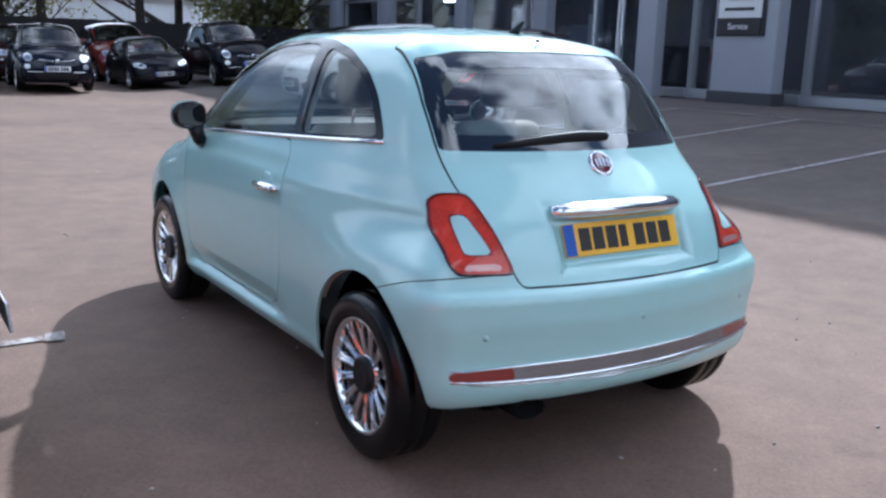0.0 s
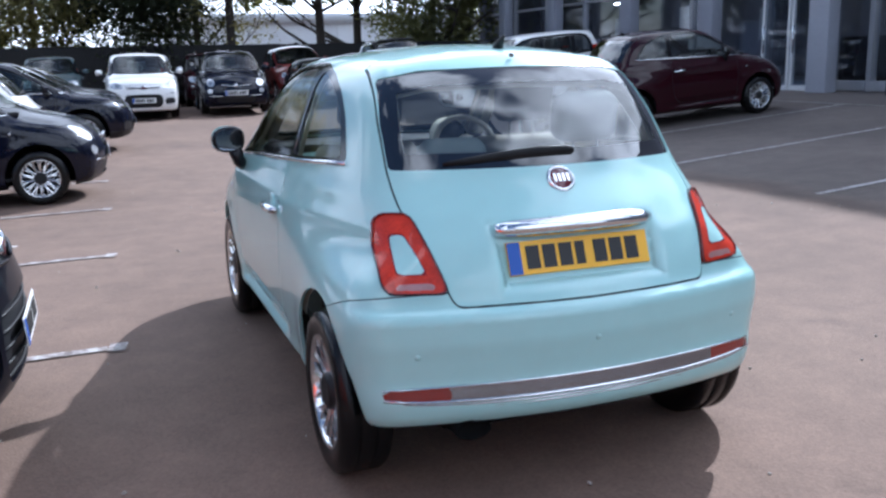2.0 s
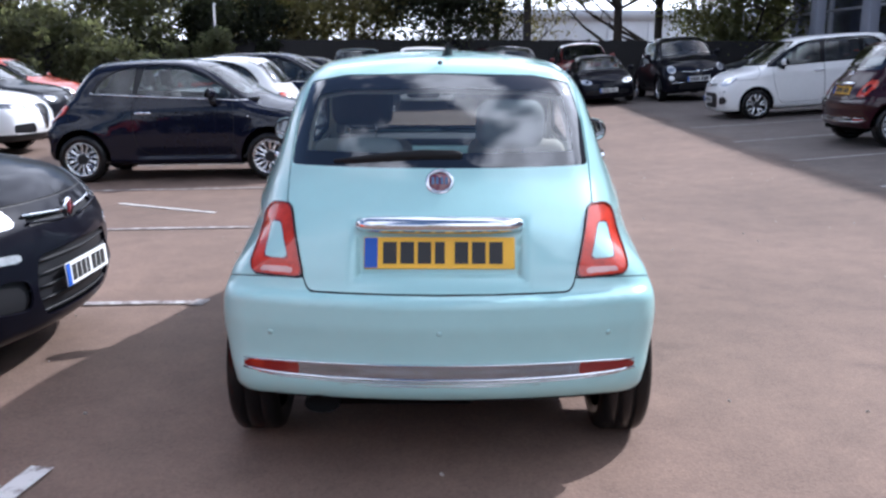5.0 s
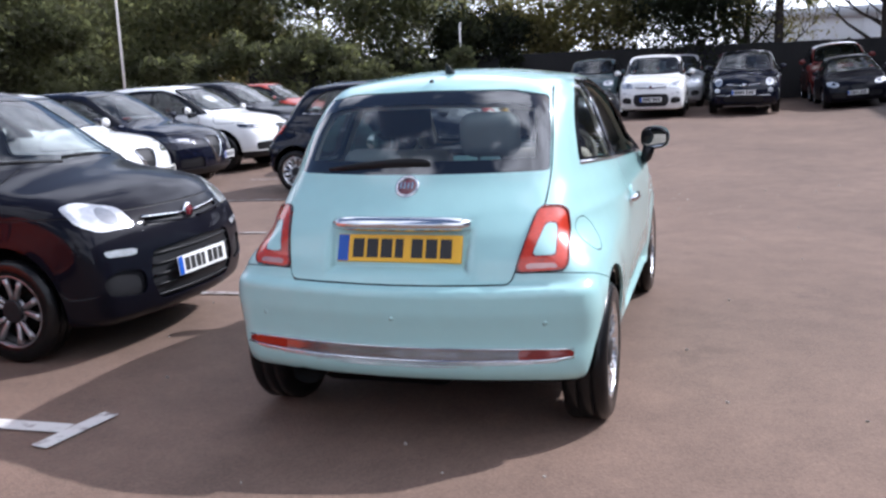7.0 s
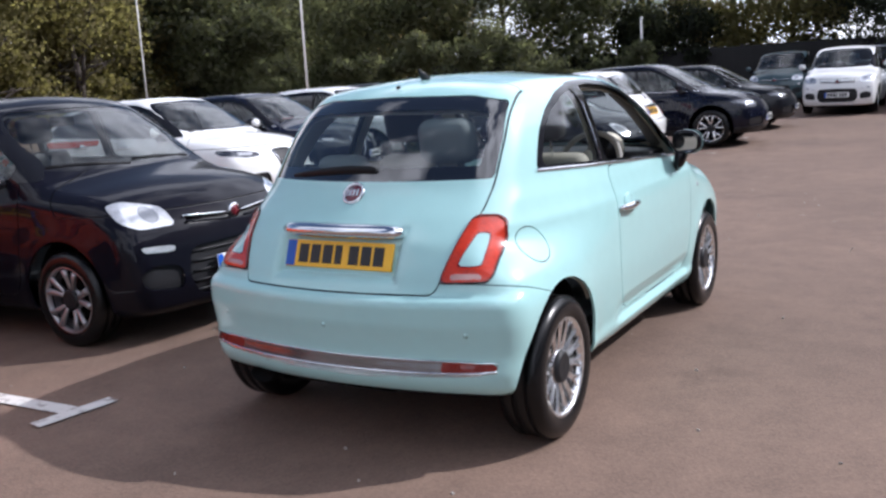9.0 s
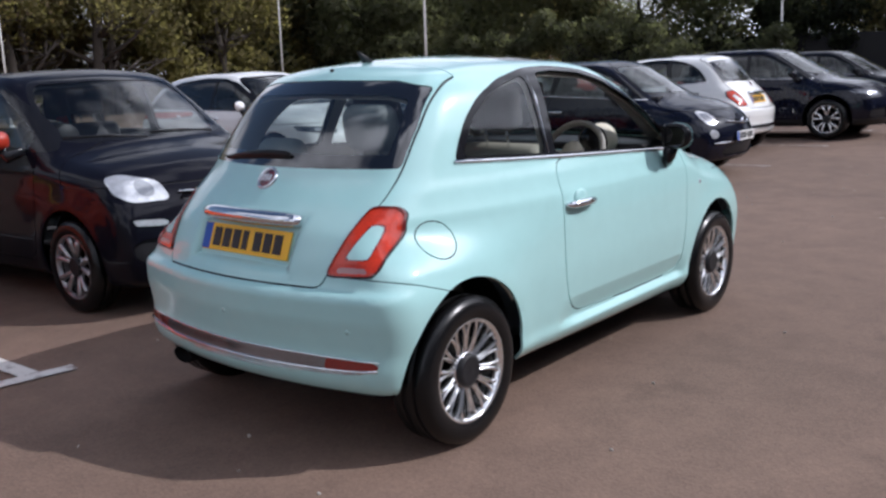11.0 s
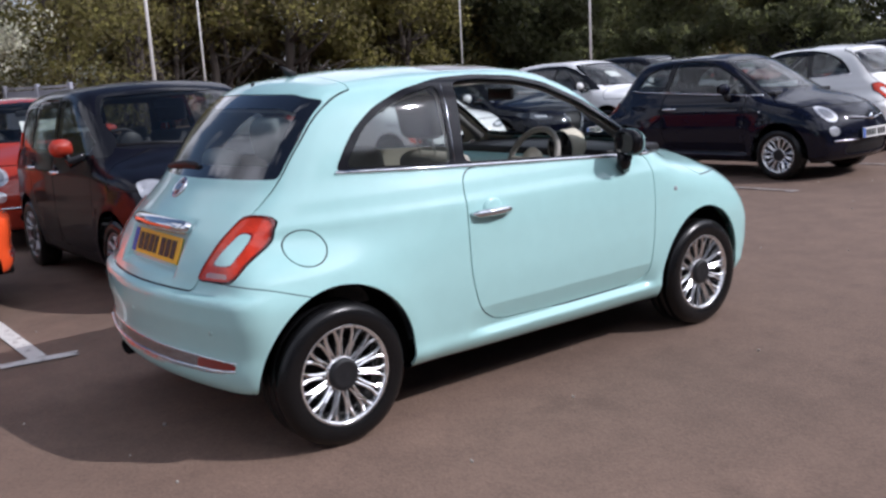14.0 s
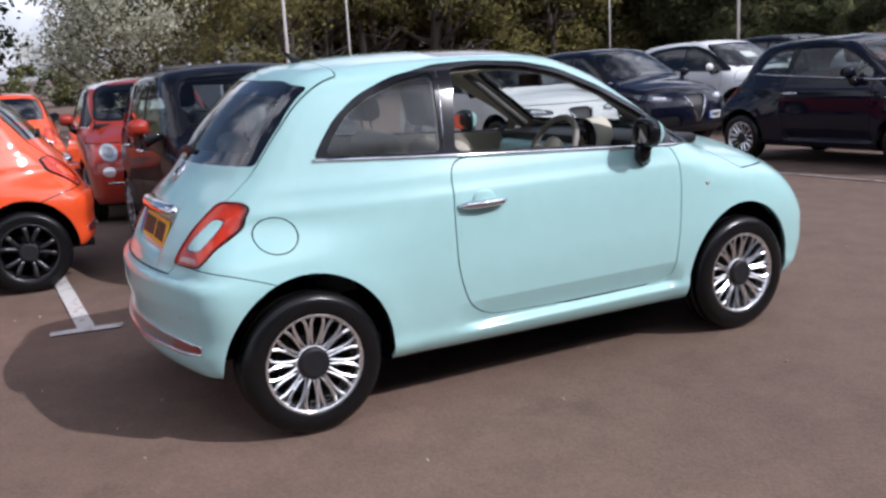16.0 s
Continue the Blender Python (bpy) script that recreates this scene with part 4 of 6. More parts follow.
def city_car(m, label, paint_mat, step, group="", hero=False, sport=False):
    key = ("city", hero, sport)
    if key in STOCK:
        return again(key, m, label, paint_mat)
    spec = dict(CITY_SIDE)
    lamps = list(spec["tail_lamps"])
    lamps[3] = (lamps[3][0], lamps[3][1], paint_mat)
    spec["tail_lamps"] = lamps
    root, P = make_car("small_car", m, label, group, paint_mat, CITY, step, fine=hero, gap=0.0029 if hero else 0.005,
                       roof_glass=[(-0.2, -0.36), (0.43, -0.36), (0.43, 0.17), (-0.2, 0.20)], fuel=(-1.238, 0.812, 0.084, 0.067),
                       plates=(None, None if hero else (0, 0.50, 4)), lining=LINING if hero else LINING_DARK, open_window=(1, 1) if hero else None, rear_border=0.052, rear_round=0.016, roof_skin=None if hero else 1.385, rim_mat=DARK_ALLOY if sport else None,
                       wheels=(0.292, 0.185, 0.203, 10 if sport else 14), **spec)
    if hero:
        cabin(root, SEAT_IVORY, SEAT_SLATE, MINT, IVORY, rear_mat=SEAT_GREY, raised=SEAT_PALE)
        part("parcel_shelf", box(1.0, 0.30, 0.02, (0, -1.20, 0.985), 0.006), SEAT_DARK, root)
        for s in (-1, 1):
            pts = [(s * (x - 0.01), meet(CITY, x, z, False) - 0.075, z) for x, z in ((0.60, 1.04), (0.575, 1.15), (0.545, 1.26), (0.50, 1.35))]
            part("pillar_trim", tube(pts, [0.030, 0.026, 0.024, 0.024], 8), SEAT_GREY, root, "grey windscreen pillar trim")
    else:
        cabin(root, SEAT_DARK, SEAT_DARK, PLASTIC, PLASTIC)
    for s in (-1, 1):
        pts = [((meet_side(CITY, y, z) + 0.003) * s, y, z) for y, z in ((-0.486, 1.070), (-0.474, 1.15), (-0.460, 1.23), (-0.446, 1.31), (-0.430, 1.392))]
        part("pillar_strip", tube(pts, 0.003, 6), STRIP if hero else TRIM, root, "thin bright strip on the door pillar" if hero else "")
    # tail fittings
    plate(root, pose(0, -1.566, 0.797, -20.5))
    tilt = facing(CITY, (0, meet(CITY, 0, 1.025), 1.025))
    b = part("badge", lathe([(-0.004, 0.052), (0.008, 0.050), (0.011, 0.044), (0.008, 0.040)], 28, "y"), CHROME, root, "round chrome badge", tilt)
    part("badge_face", lathe([(0.004, 0.041), (0.0085, 0.038), (0.010, 0.0)], 28, "y"), BADGE_RED, b)
    for k in range(4):
        part("badge_bar", box(0.009, 0.003, 0.030, (-0.024 + 0.016 * k, 0.0105, 0)), CHROME, b)
    pts, rad = [], []
    for k in range(17):
        x = -0.284 + 0.568 * k / 16
        z = 0.888 + 0.004 * math.cos(x * 5)
        pts.append((x, meet(CITY, x, z + 0.018) - 0.020, z))
        rad.append(0.038 * (1 - (abs(k - 8) / 8.6) ** 8) ** 0.5)
    part("tailgate_grip", tube(pts, rad, 12, flat=0.82), CHROME, root, "chrome tailgate grip")
    pts = []
    for k in range(25):
        x = -0.69 + 1.38 * k / 24
        z = 0.379 + 0.011 * (abs(x) / 0.69) ** 6
        pts.append((x, meet(CITY, x, z) - 0.006, z))
    part("bumper_trim", tube(pts, 0.0050, 8), CHROME, root, "chrome bumper trim")
    part("bumper_trim", tube([(p[0], meet(CITY, p[0], 0.428 - 0.009 * (abs(p[0]) / 0.69) ** 4) - 0.002, 0.428 - 0.009 * (abs(p[0]) / 0.69) ** 4) for p in pts], 0.0035, 6), CHROME, root)
    for d in (0.0125, 0.024):
        part("bumper_lip", tube([(p[0] * (1 - d), p[1] + d * 0.35, p[2] - d * (1 - 0.45 * (abs(p[0]) / 0.69) ** 6)) for p in pts], 0.0038, 6), CHROME, root)
    for x, z in ((-0.585, 0.528), (0.0, 0.545), (0.585, 0.528)):
        part("parking_sensor", lathe([(-0.004, 0.011), (0.002, 0.0105), (0.003, 0.0)], 14, "y"), paint_mat, root, "", facing(CITY, (x, meet(CITY, x, z), z)))
    sweep = [(x, meet(CITY, x, z) - 0.005, z) for x, z in ((0.082, 1.112), (0.074, 1.113), (0.05, 1.115), (-0.05, 1.115), (-0.18, 1.106), (-0.31, 1.094), (-0.385, 1.087))]
    part("wiper_arm", tube(sweep, [0.003, 0.007, 0.009, 0.010, 0.009, 0.006, 0.003], 12, flat=2.0), WIPER, root, "black rear wiper under a broad cover")
    part("washer_nozzle", lathe([(-0.006, 0.010), (0.002, 0.009), (0.003, 0.0)], 12, "y"), PLASTIC, root, "", facing(CITY, (0, -1.05, 1.441)))
    part("aerial", tube([(0.03, -0.86, 1.465), (0.03, -0.89, 1.492), (0.03, -0.92, 1.512)], [0.024, 0.013, 0.004], 8), PLASTIC, root, "short black roof aerial")
    # pipe in the same near-black as the silencer
    part("exhaust_pipe", lathe([(0.02, 0.0), (0.02, 0.025), (0, 0.027), (0.002, 0.030), (0.20, 0.030), (0.20, 0.0)], 24, "y"), SHADOW_BLACK, root, "near-black exhaust pipe", pose(-0.41, -1.625, 0.268) @ Matrix.Diagonal((2.1, 1, 1.15, 1)))
    part("silencer", box(0.60, 0.24, 0.14, (-0.15, -1.30, 0.24), 0.05, 3), SHADOW_BLACK, root)
    for s in (-1, 1):
        part("side_repeater", lathe([(-0.004, 0.014), (0.005, 0.011), (0.006, 0.0)], 12, "y"), LAMP_CLEAR, root, "", facing(CITY, (s * meet_side(CITY, 0.907, 0.785), 0.907, 0.785)))
    # nose fittings
    y = meet(CITY, 0, 0.66, False)
    part("nose_badge", lathe([(-0.004, 0.045), (0.010, 0.043), (0.011, 0.0)], 20, "y"), CHROME, root, "", pose(0, y, 0.665))
    for s in (-1, 1):
        part("nose_moustache", tube([(s * (0.06 + 0.05 * k), meet(CITY, 0.06 + 0.05 * k, 0.655, False) + 0.004, 0.655 + 0.006 * k) for k in range(7)], 0.010, 6), CHROME, root)
        part("bumper_chrome", tube([(s * (0.30 + 0.05 * k), meet(CITY, 0.30 + 0.05 * k, 0.435, False) + 0.006, 0.435) for k in range(7)], 0.011, 6), CHROME, root)
    STOCK[key] = (root, paint_mat)
    return root

# ---- other models ----
BOXY = Shape(  # small upright five-door
    W=((0.15, 0.70), (0.25, 0.77), (0.45, 0.805), (0.65, 0.815), (0.85, 0.808), (0.98, 0.785), (1.1, 0.755), (1.3, 0.705), (1.5, 0.64), (1.6, 0.60)),
    top=((-1.9, 1.44), (-1.5, 1.505), (-1.2, 1.535), (-0.7, 1.552), (-0.2, 1.553), (0.15, 1.535), (0.35, 1.495), (0.6, 1.35), (0.9, 1.15), (1.1, 1.035), (1.22, 1.005), (1.45, 0.965), (1.65, 0.905), (1.8, 0.83), (1.95, 0.7)),
    rear=((0.15, -1.66), (0.3, -1.74), (0.5, -1.76), (0.7, -1.74), (0.95, -1.70), (1.2, -1.63), (1.5, -1.52)),
    front=((0.15, 1.76), (0.25, 1.84), (0.4, 1.875), (0.55, 1.87), (0.68, 1.84), (0.8, 1.78), (0.9, 1.72), (1.2, 1.6)),
    rear_curve=((0.2, 0.15), (1.5, 0.15)), front_curve=((0.2, 0.26), (0.6, 0.30), (0.9, 0.36)),
    rear_taper=((0.3, 0.03), (1.5, 0.05)), front_taper=((0.3, 0.03), (0.8, 0.05), (1.0, 0.08)),
    crown=0.12, screen=0.25, floor=0.18, hub_z=0.30, arch=0.36, edge=0.11, flare=0.014)
BOXY_SPEC = dict(
    side_frame=[(-1.42, 1.035), (-1.40, 1.25), (-1.32, 1.40), (-1.15, 1.462), (-0.6, 1.482), (0.0, 1.470), (0.25, 1.43), (0.55, 1.28), (0.80, 1.12), (0.93, 1.005)],
    side_glass=[[(-1.36, 1.07), (-1.34, 1.25), (-1.28, 1.37), (-1.13, 1.42), (-0.98, 1.43), (-0.98, 1.06)],
                [(-0.90, 1.06), (-0.90, 1.43), (-0.6, 1.44), (-0.22, 1.435), (-0.20, 1.055)],
                [(-0.12, 1.055), (-0.13, 1.435), (0.02, 1.43), (0.24, 1.385), (0.50, 1.25), (0.73, 1.10), (0.72, 1.03)]],
    doors=[[(-0.18, 1.05), (-0.18, 0.40), (-0.10, 0.30), (0.65, 0.30), (0.74, 0.40), (0.80, 0.75), (0.83, 1.02)],
           [(-0.96, 1.05), (-0.90, 0.72), (-0.72, 0.42), (-0.60, 0.30), (-0.24, 0.30), (-0.185, 0.40), (-0.185, 1.05)]],
    screen=[(-0.2, 1.035), (0.55, 1.05), (0.66, 1.08), (0.60, 1.36), (0.52, 1.465), (-0.2, 1.485)],
    rear_glass=[(-0.2, 1.05), (0.58, 1.05), (0.54, 1.40), (-0.2, 1.43)],
    hatch=[(-0.2, 0.62), (0.50, 0.62), (0.60, 0.80), (0.62, 1.10), (0.58, 1.45), (-0.2, 1.50)],
    tail_lamps=[([(0.64, 0.80), (0.75, 0.80), (0.72, 1.18), (0.64, 1.18)], 0.02, LAMP_RED)],
    head_lamps=[([(0.56 + 0.052 * math.cos(a), 0.785 + 0.050 * math.sin(a)) for a in np.linspace(0, 5.76, 12)], 0.012, LAMP_BOWL),
                ([(0.445, 0.712), (0.66, 0.708), (0.727, 0.755), (0.718, 0.852), (0.63, 0.872), (0.465, 0.822)], 0.03, LAMP_CLEAR),
                ([(0.50, 0.560), (0.68, 0.575), (0.69, 0.612), (0.50, 0.600)], 0.01, LAMP_CLEAR)],
    grilles=[([(-0.2, 0.27), (0.36, 0.27), (0.44, 0.40), (0.40, 0.57), (-0.2, 0.59)], 0.05, PLASTIC),
             ([(0.47, 0.33), (0.70, 0.36), (0.72, 0.46), (0.62, 0.50), (0.47, 0.47)], 0.05, PLASTIC),
             ([(-0.2, 0.685), (0.38, 0.70), (0.38, 0.74), (-0.2, 0.735)], 0.01, PLASTIC)],
    bonnet=(0.80, 1.02, 1.0, 0.6), handles=[(-0.08, 0.88), (-0.82, 0.90)], arch=(0.345, 0.36), track=0.71, wheels=(0.295, 0.185, 0.205, 10),
    mirror=((0.93, 0.62, 1.09), (0.79, 0.70, 1.02)), chrome_line=False)


def boxy_car(m, label, paint_mat, step, group="", cap=None, detail=False, rim_mat=None):
    key = ("boxy", detail)
    if key in STOCK:
        return again(key, m, label, paint_mat)
    root, P = make_car("city_car", m, label, group, paint_mat, BOXY, step, plates=((0, 0.70, 6), (0, 0.44, 4)), gap=0.004, hatch_end=-1.25, rim_mat=rim_mat, fine=detail, folded=detail, **BOXY_SPEC)
    cabin(root, SEAT_DARK, SEAT_DARK, PLASTIC, PLASTIC, -0.14, 0.05)
    if cap:
        for o in root.children_recursive:
            if o.name.split(".")[0] in ("mirror", "mirror_cap"):
                o.data.materials.clear()
                o.data.materials.append(cap)
                tagged(o, "orange-red door mirror")
    y = meet(BOXY, 0, 0.735, False)
    nb = part("nose_badge", lathe([(-0.004, 0.047), (0.008, 0.045), (0.009, 0.0)], 22, "y"), CHROME, root, "", pose(0, y, 0.735))
    part("badge_face", lathe([(0.007, 0.036), (0.0105, 0.034), (0.0115, 0.0)], 22, "y"), BADGE_RED, nb)
    for s in (-1, 1):
        for k in range(2):
            part("nose_bar", tube([(s * (0.06 + 0.055 * j), meet(BOXY, 0.06 + 0.055 * j, 0.70 + 0.035 * k, False) + 0.003, 0.695 + 0.035 * k + 0.004 * j) for j in range(7)], 0.008, 6), CHROME if k else paint_mat, root)
    for k in range(5):
        z = 0.30 + 0.06 * k
        part("grille_bar", tube([(-0.40 + 0.08 * j, meet(BOXY, -0.40 + 0.08 * j, z, False) - 0.012, z) for j in range(11)], 0.007, 6), PLASTIC, root)
    part("wiper", tube([(0.10, meet(BOXY, 0.1, 1.07, False) + 0.02, 1.06), (0.35, meet(BOXY, 0.35, 1.09, False) + 0.02, 1.085), (0.60, meet(BOXY, 0.6, 1.09, False) + 0.015, 1.085)], 0.010, 6), PLASTIC, root)
    part("wiper", tube([(-0.50, meet(BOXY, -0.5, 1.07, False) + 0.02, 1.06), (-0.2, meet(BOXY, -0.2, 1.09, False) + 0.02, 1.085), (0.05, meet(BOXY, 0.05, 1.09, False) + 0.015, 1.085)], 0.010, 6), PLASTIC, root)
    STOCK[key] = (root, paint_mat)
    return root


TALL = Shape(  # sports utility
    W=((0.2, 0.78), (0.32, 0.86), (0.5, 0.90), (0.75, 0.915), (0.95, 0.90), (1.05, 0.87), (1.15, 0.83), (1.4, 0.72), (1.6, 0.62), (1.7, 0.58)),
    top=((-2.2, 1.30), (-1.9, 1.45), (-1.6, 1.56), (-1.2, 1.63), (-0.6, 1.665), (0.0, 1.66), (0.3, 1.625), (0.6, 1.50), (0.95, 1.30), (1.25, 1.14), (1.4, 1.09), (1.7, 1.045), (2.0, 0.97), (2.2, 0.86), (2.35, 0.7)),
    rear=((0.2, -2.1), (0.35, -2.22), (0.6, -2.26), (0.85, -2.24), (1.05, -2.16), (1.2, -2.08), (1.6, -1.62)),
    front=((0.2, 2.12), (0.35, 2.24), (0.5, 2.28), (0.65, 2.27), (0.8, 2.22), (0.95, 2.12), (1.2, 1.9)),
    rear_curve=((0.2, 0.22), (1.5, 0.26)), front_curve=((0.2, 0.34), (0.7, 0.36), (1.0, 0.40)),
    rear_taper=((0.3, 0.03), (0.9, 0.05), (1.5, 0.06)), front_taper=((0.3, 0.03), (0.8, 0.05), (1.1, 0.09)),
    crown=0.10, screen=0.22, floor=0.23, hubs=(-1.38, 1.38), hub_z=0.36, arch=0.44, edge=0.12, ends=0.14, flare=0.02)
TALL_SPEC = dict(
    side_frame=[(-1.85, 1.16), (-1.70, 1.30), (-1.40, 1.46), (-1.0, 1.545), (-0.4, 1.585), (0.1, 1.565), (0.4, 1.49), (0.75, 1.31), (1.05, 1.13), (1.12, 1.075)],
    side_glass=[[(-1.72, 1.18), (-1.60, 1.28), (-1.35, 1.42), (-1.12, 1.48), (-1.0, 1.16)],
                [(-0.95, 1.155), (-1.05, 1.49), (-0.9, 1.52), (-0.4, 1.545), (-0.13, 1.54), (-0.12, 1.14)],
                [(-0.05, 1.14), (-0.06, 1.54), (0.1, 1.525), (0.37, 1.45), (0.70, 1.28), (0.92, 1.14), (0.90, 1.10)]],
    doors=[[(-0.10, 1.12), (-0.10, 0.50), (0.0, 0.40), (0.82, 0.40), (0.92, 0.55), (0.97, 0.85), (0.98, 1.07)],
           [(-1.05, 1.14), (-1.02, 0.90), (-0.85, 0.55), (-0.70, 0.40), (-0.2, 0.40), (-0.105, 0.50), (-0.105, 1.12)]],
    screen=[(-0.2, 1.14), (0.60, 1.15), (0.72, 1.18), (0.64, 1.48), (0.56, 1.575), (-0.2, 1.60)],
    rear_glass=[(-0.2, 1.20), (0.62, 1.20), (0.52, 1.50), (-0.2, 1.54)],
    hatch=[(-0.2, 0.70), (0.55, 0.70), (0.66, 1.0), (0.66, 1.25), (0.56, 1.56), (-0.2, 1.60)],
    tail_lamps=[([(0.40, 0.98), (0.88, 1.0), (0.88, 1.10), (0.42, 1.09)], 0.03, LAMP_RED)],
    head_lamps=[([(0.50, 0.785), (0.70, 0.795), (0.70, 0.838), (0.50, 0.822)], 0.015, LAMP_CLEAR),
                ([(0.42, 0.76), (0.62, 0.755), (0.84, 0.80), (0.84, 0.875), (0.60, 0.85), (0.42, 0.81)], 0.02, LAMP_DEEP)],
    grilles=[([(-0.25, 0.30), (0.06, 0.42), (0.20, 0.76), (0.17, 0.84), (-0.25, 0.85)], 0.03, PLASTIC),
             ([(0.28, 0.36), (0.74, 0.38), (0.76, 0.52), (0.36, 0.54)], 0.04, PLASTIC)],
    bonnet=(0.90, 1.2, 1.07, 0.6), handles=[(0.06, 0.98), (-0.86, 1.0)], arch=(0.425, 0.44), track=0.79, wheels=(0.355, 0.235, 0.245, 10),
    mirror=((1.03, 0.82, 1.17), (0.87, 0.90, 1.08)), privacy=True, lower=0.36)


def tall_car(m, label, paint_mat, step, group="", chrome_nose=True, rim_mat=None):
    key = ("tall", chrome_nose)
    if key in STOCK:
        return again(key, m, label, paint_mat)
    root, P = make_car("sports_utility_car", m, label, group, paint_mat, TALL, step, plates=((0, 0.90, 6), None), gap=0.006, hatch_end=-1.4, rim_mat=rim_mat, **TALL_SPEC)
    cabin(root, SEAT_DARK, SEAT_DARK, PLASTIC, PLASTIC, 0.1, 0.16, 0.38)
    if chrome_nose:
        for s in (-1, 1):
            part("grille_chrome", tube([(s * (0.015 + 0.185 * u), meet(TALL, 0.015 + 0.185 * u, 0.42 + 0.40 * u, False) + 0.01, 0.42 + 0.40 * u) for u in (0, 0.25, 0.5, 0.75, 1)], 0.012, 6), CHROME, root)
        plate(root, pose(-0.48, meet(TALL, 0.48, 0.50, False) + 0.012, 0.50, 0, 0, 180 + 14), True)
    else:
        plate(root, pose(0, meet(TALL, 0, 0.50, False) + 0.012, 0.50, 0, 0, 180), True)
    STOCK[key] = (root, paint_mat)
    return root


LOW = Shape(  # low hatchback
    W=((0.15, 0.74), (0.25, 0.81), (0.42, 0.85), (0.6, 0.862), (0.8, 0.85), (0.92, 0.815), (1.0, 0.78), (1.2, 0.68), (1.4, 0.57), (1.5, 0.52)),
    top=((-2.0, 1.05), (-1.7, 1.22), (-1.4, 1.34), (-1.0, 1.42), (-0.5, 1.452), (0.0, 1.45), (0.25, 1.42), (0.55, 1.29), (0.9, 1.10), (1.15, 0.975), (1.3, 0.94), (1.6, 0.88), (1.85, 0.79), (2.1, 0.6)),
    rear=((0.15, -1.85), (0.3, -1.95), (0.5, -1.98), (0.75, -1.95), (0.95, -1.85), (1.05, -1.78), (1.4, -1.38)),
    front=((0.15, 1.92), (0.28, 2.02), (0.42, 2.05), (0.55, 2.03), (0.68, 1.97), (0.8, 1.86), (1.0, 1.7)),
    rear_curve=((0.2, 0.24), (1.5, 0.3)), front_curve=((0.2, 0.38), (0.9, 0.42)),
    rear_taper=((0.3, 0.03), (0.9, 0.06), (1.5, 0.08)), front_taper=((0.3, 0.03), (0.8, 0.06), (1.0, 0.10)),
    crown=0.12, screen=0.25, floor=0.17, hubs=(-1.27, 1.27), hub_z=0.31, arch=0.37, edge=0.11, ends=0.12, flare=0.012)
LOW_SPEC = dict(
    side_frame=[(-1.55, 1.02), (-1.40, 1.14), (-1.15, 1.26), (-0.8, 1.335), (-0.3, 1.375), (0.1, 1.36), (0.4, 1.27), (0.75, 1.09), (0.96, 0.955)],
    side_glass=[[(-1.42, 1.03), (-1.30, 1.13), (-1.08, 1.235), (-0.78, 1.30), (-0.30, 1.34), (-0.28, 0.995)],
                [(-0.20, 0.99), (-0.21, 1.345), (0.08, 1.325), (0.36, 1.235), (0.66, 1.08), (0.78, 0.98)]],
    doors=[[(-0.25, 0.99), (-0.27, 0.45), (-0.15, 0.30), (0.75, 0.30), (0.84, 0.45), (0.88, 0.75), (0.88, 0.96)]],
    screen=[(-0.2, 0.985), (0.55, 1.0), (0.68, 1.03), (0.58, 1.28), (0.50, 1.37), (-0.2, 1.40)],
    rear_glass=[(-0.2, 1.06), (0.56, 1.06), (0.46, 1.30), (-0.2, 1.35)],
    hatch=[(-0.2, 0.62), (0.50, 0.62), (0.60, 0.85), (0.60, 1.08), (0.50, 1.34), (-0.2, 1.40)],
    tail_lamps=[([(0.52, 0.78), (0.76, 0.80), (0.74, 0.95), (0.54, 0.93)], 0.05, LAMP_RED)],
    head_lamps=[([(0.52, 0.65), (0.64, 0.655), (0.64, 0.72), (0.53, 0.71)], 0.025, LAMP_DEEP),
                ([(0.44, 0.62), (0.60, 0.60), (0.76, 0.66), (0.76, 0.75), (0.60, 0.76), (0.46, 0.70)], 0.05, LAMP_CLEAR)],
    grilles=[([(-0.25, 0.26), (0.08, 0.34), (0.18, 0.64), (-0.25, 0.68)], 0.03, PLASTIC), ([(0.26, 0.28), (0.66, 0.30), (0.66, 0.42), (0.30, 0.44)], 0.04, PLASTIC)],
    bonnet=(0.76, 1.08, 0.96, 0.7), handles=[(-0.10, 0.86)], arch=(0.355, 0.37), track=0.745, wheels=(0.31, 0.205, 0.215, 10), mirror=((0.96, 0.68, 1.02), (0.82, 0.74, 0.94)))


def low_car(m, label, paint_mat, step, group="", front_plate=True):
    if "low" in STOCK:
        return again("low", m, label, paint_mat)
    root, P = make_car("hatchback_car", m, label, group, paint_mat, LOW, step, plates=((0, 0.70, 8), (0, 0.42, 3)), gap=0.005, hatch_end=-1.2, **LOW_SPEC)
    cabin(root, SEAT_DARK, SEAT_DARK, PLASTIC, PLASTIC, 0.0, -0.04)
    STOCK["low"] = (root, paint_mat)
    return root

# ---- ground ----


def ground_z(x, y):
    """The car park: level lane, bays on the high side rising, the low side falling, the far end rising a little."""
    gx = 0.085 * min(max(x - 3.2, 0), 7.0)
    gy = 0.02 * min(max(y - 8, 0), 14)
    fall = 0.02 * min(max(-1.6 - x, 0), 12.0)
    return gx + gy * max(0.0, 1 - max(x - 3, 0) / 6) - fall


def sheet(xs, ys, lift):
    b = bmesh.new()
    g = [[b.verts.new((x, y, ground_z(x, y) + lift)) for y in ys] for x in xs]
    for i in range(len(xs) - 1):
        for j in range(len(ys) - 1):
            b.faces.new((g[i][j], g[i + 1][j], g[i + 1][j + 1], g[i][j + 1]))
    return shade(b)


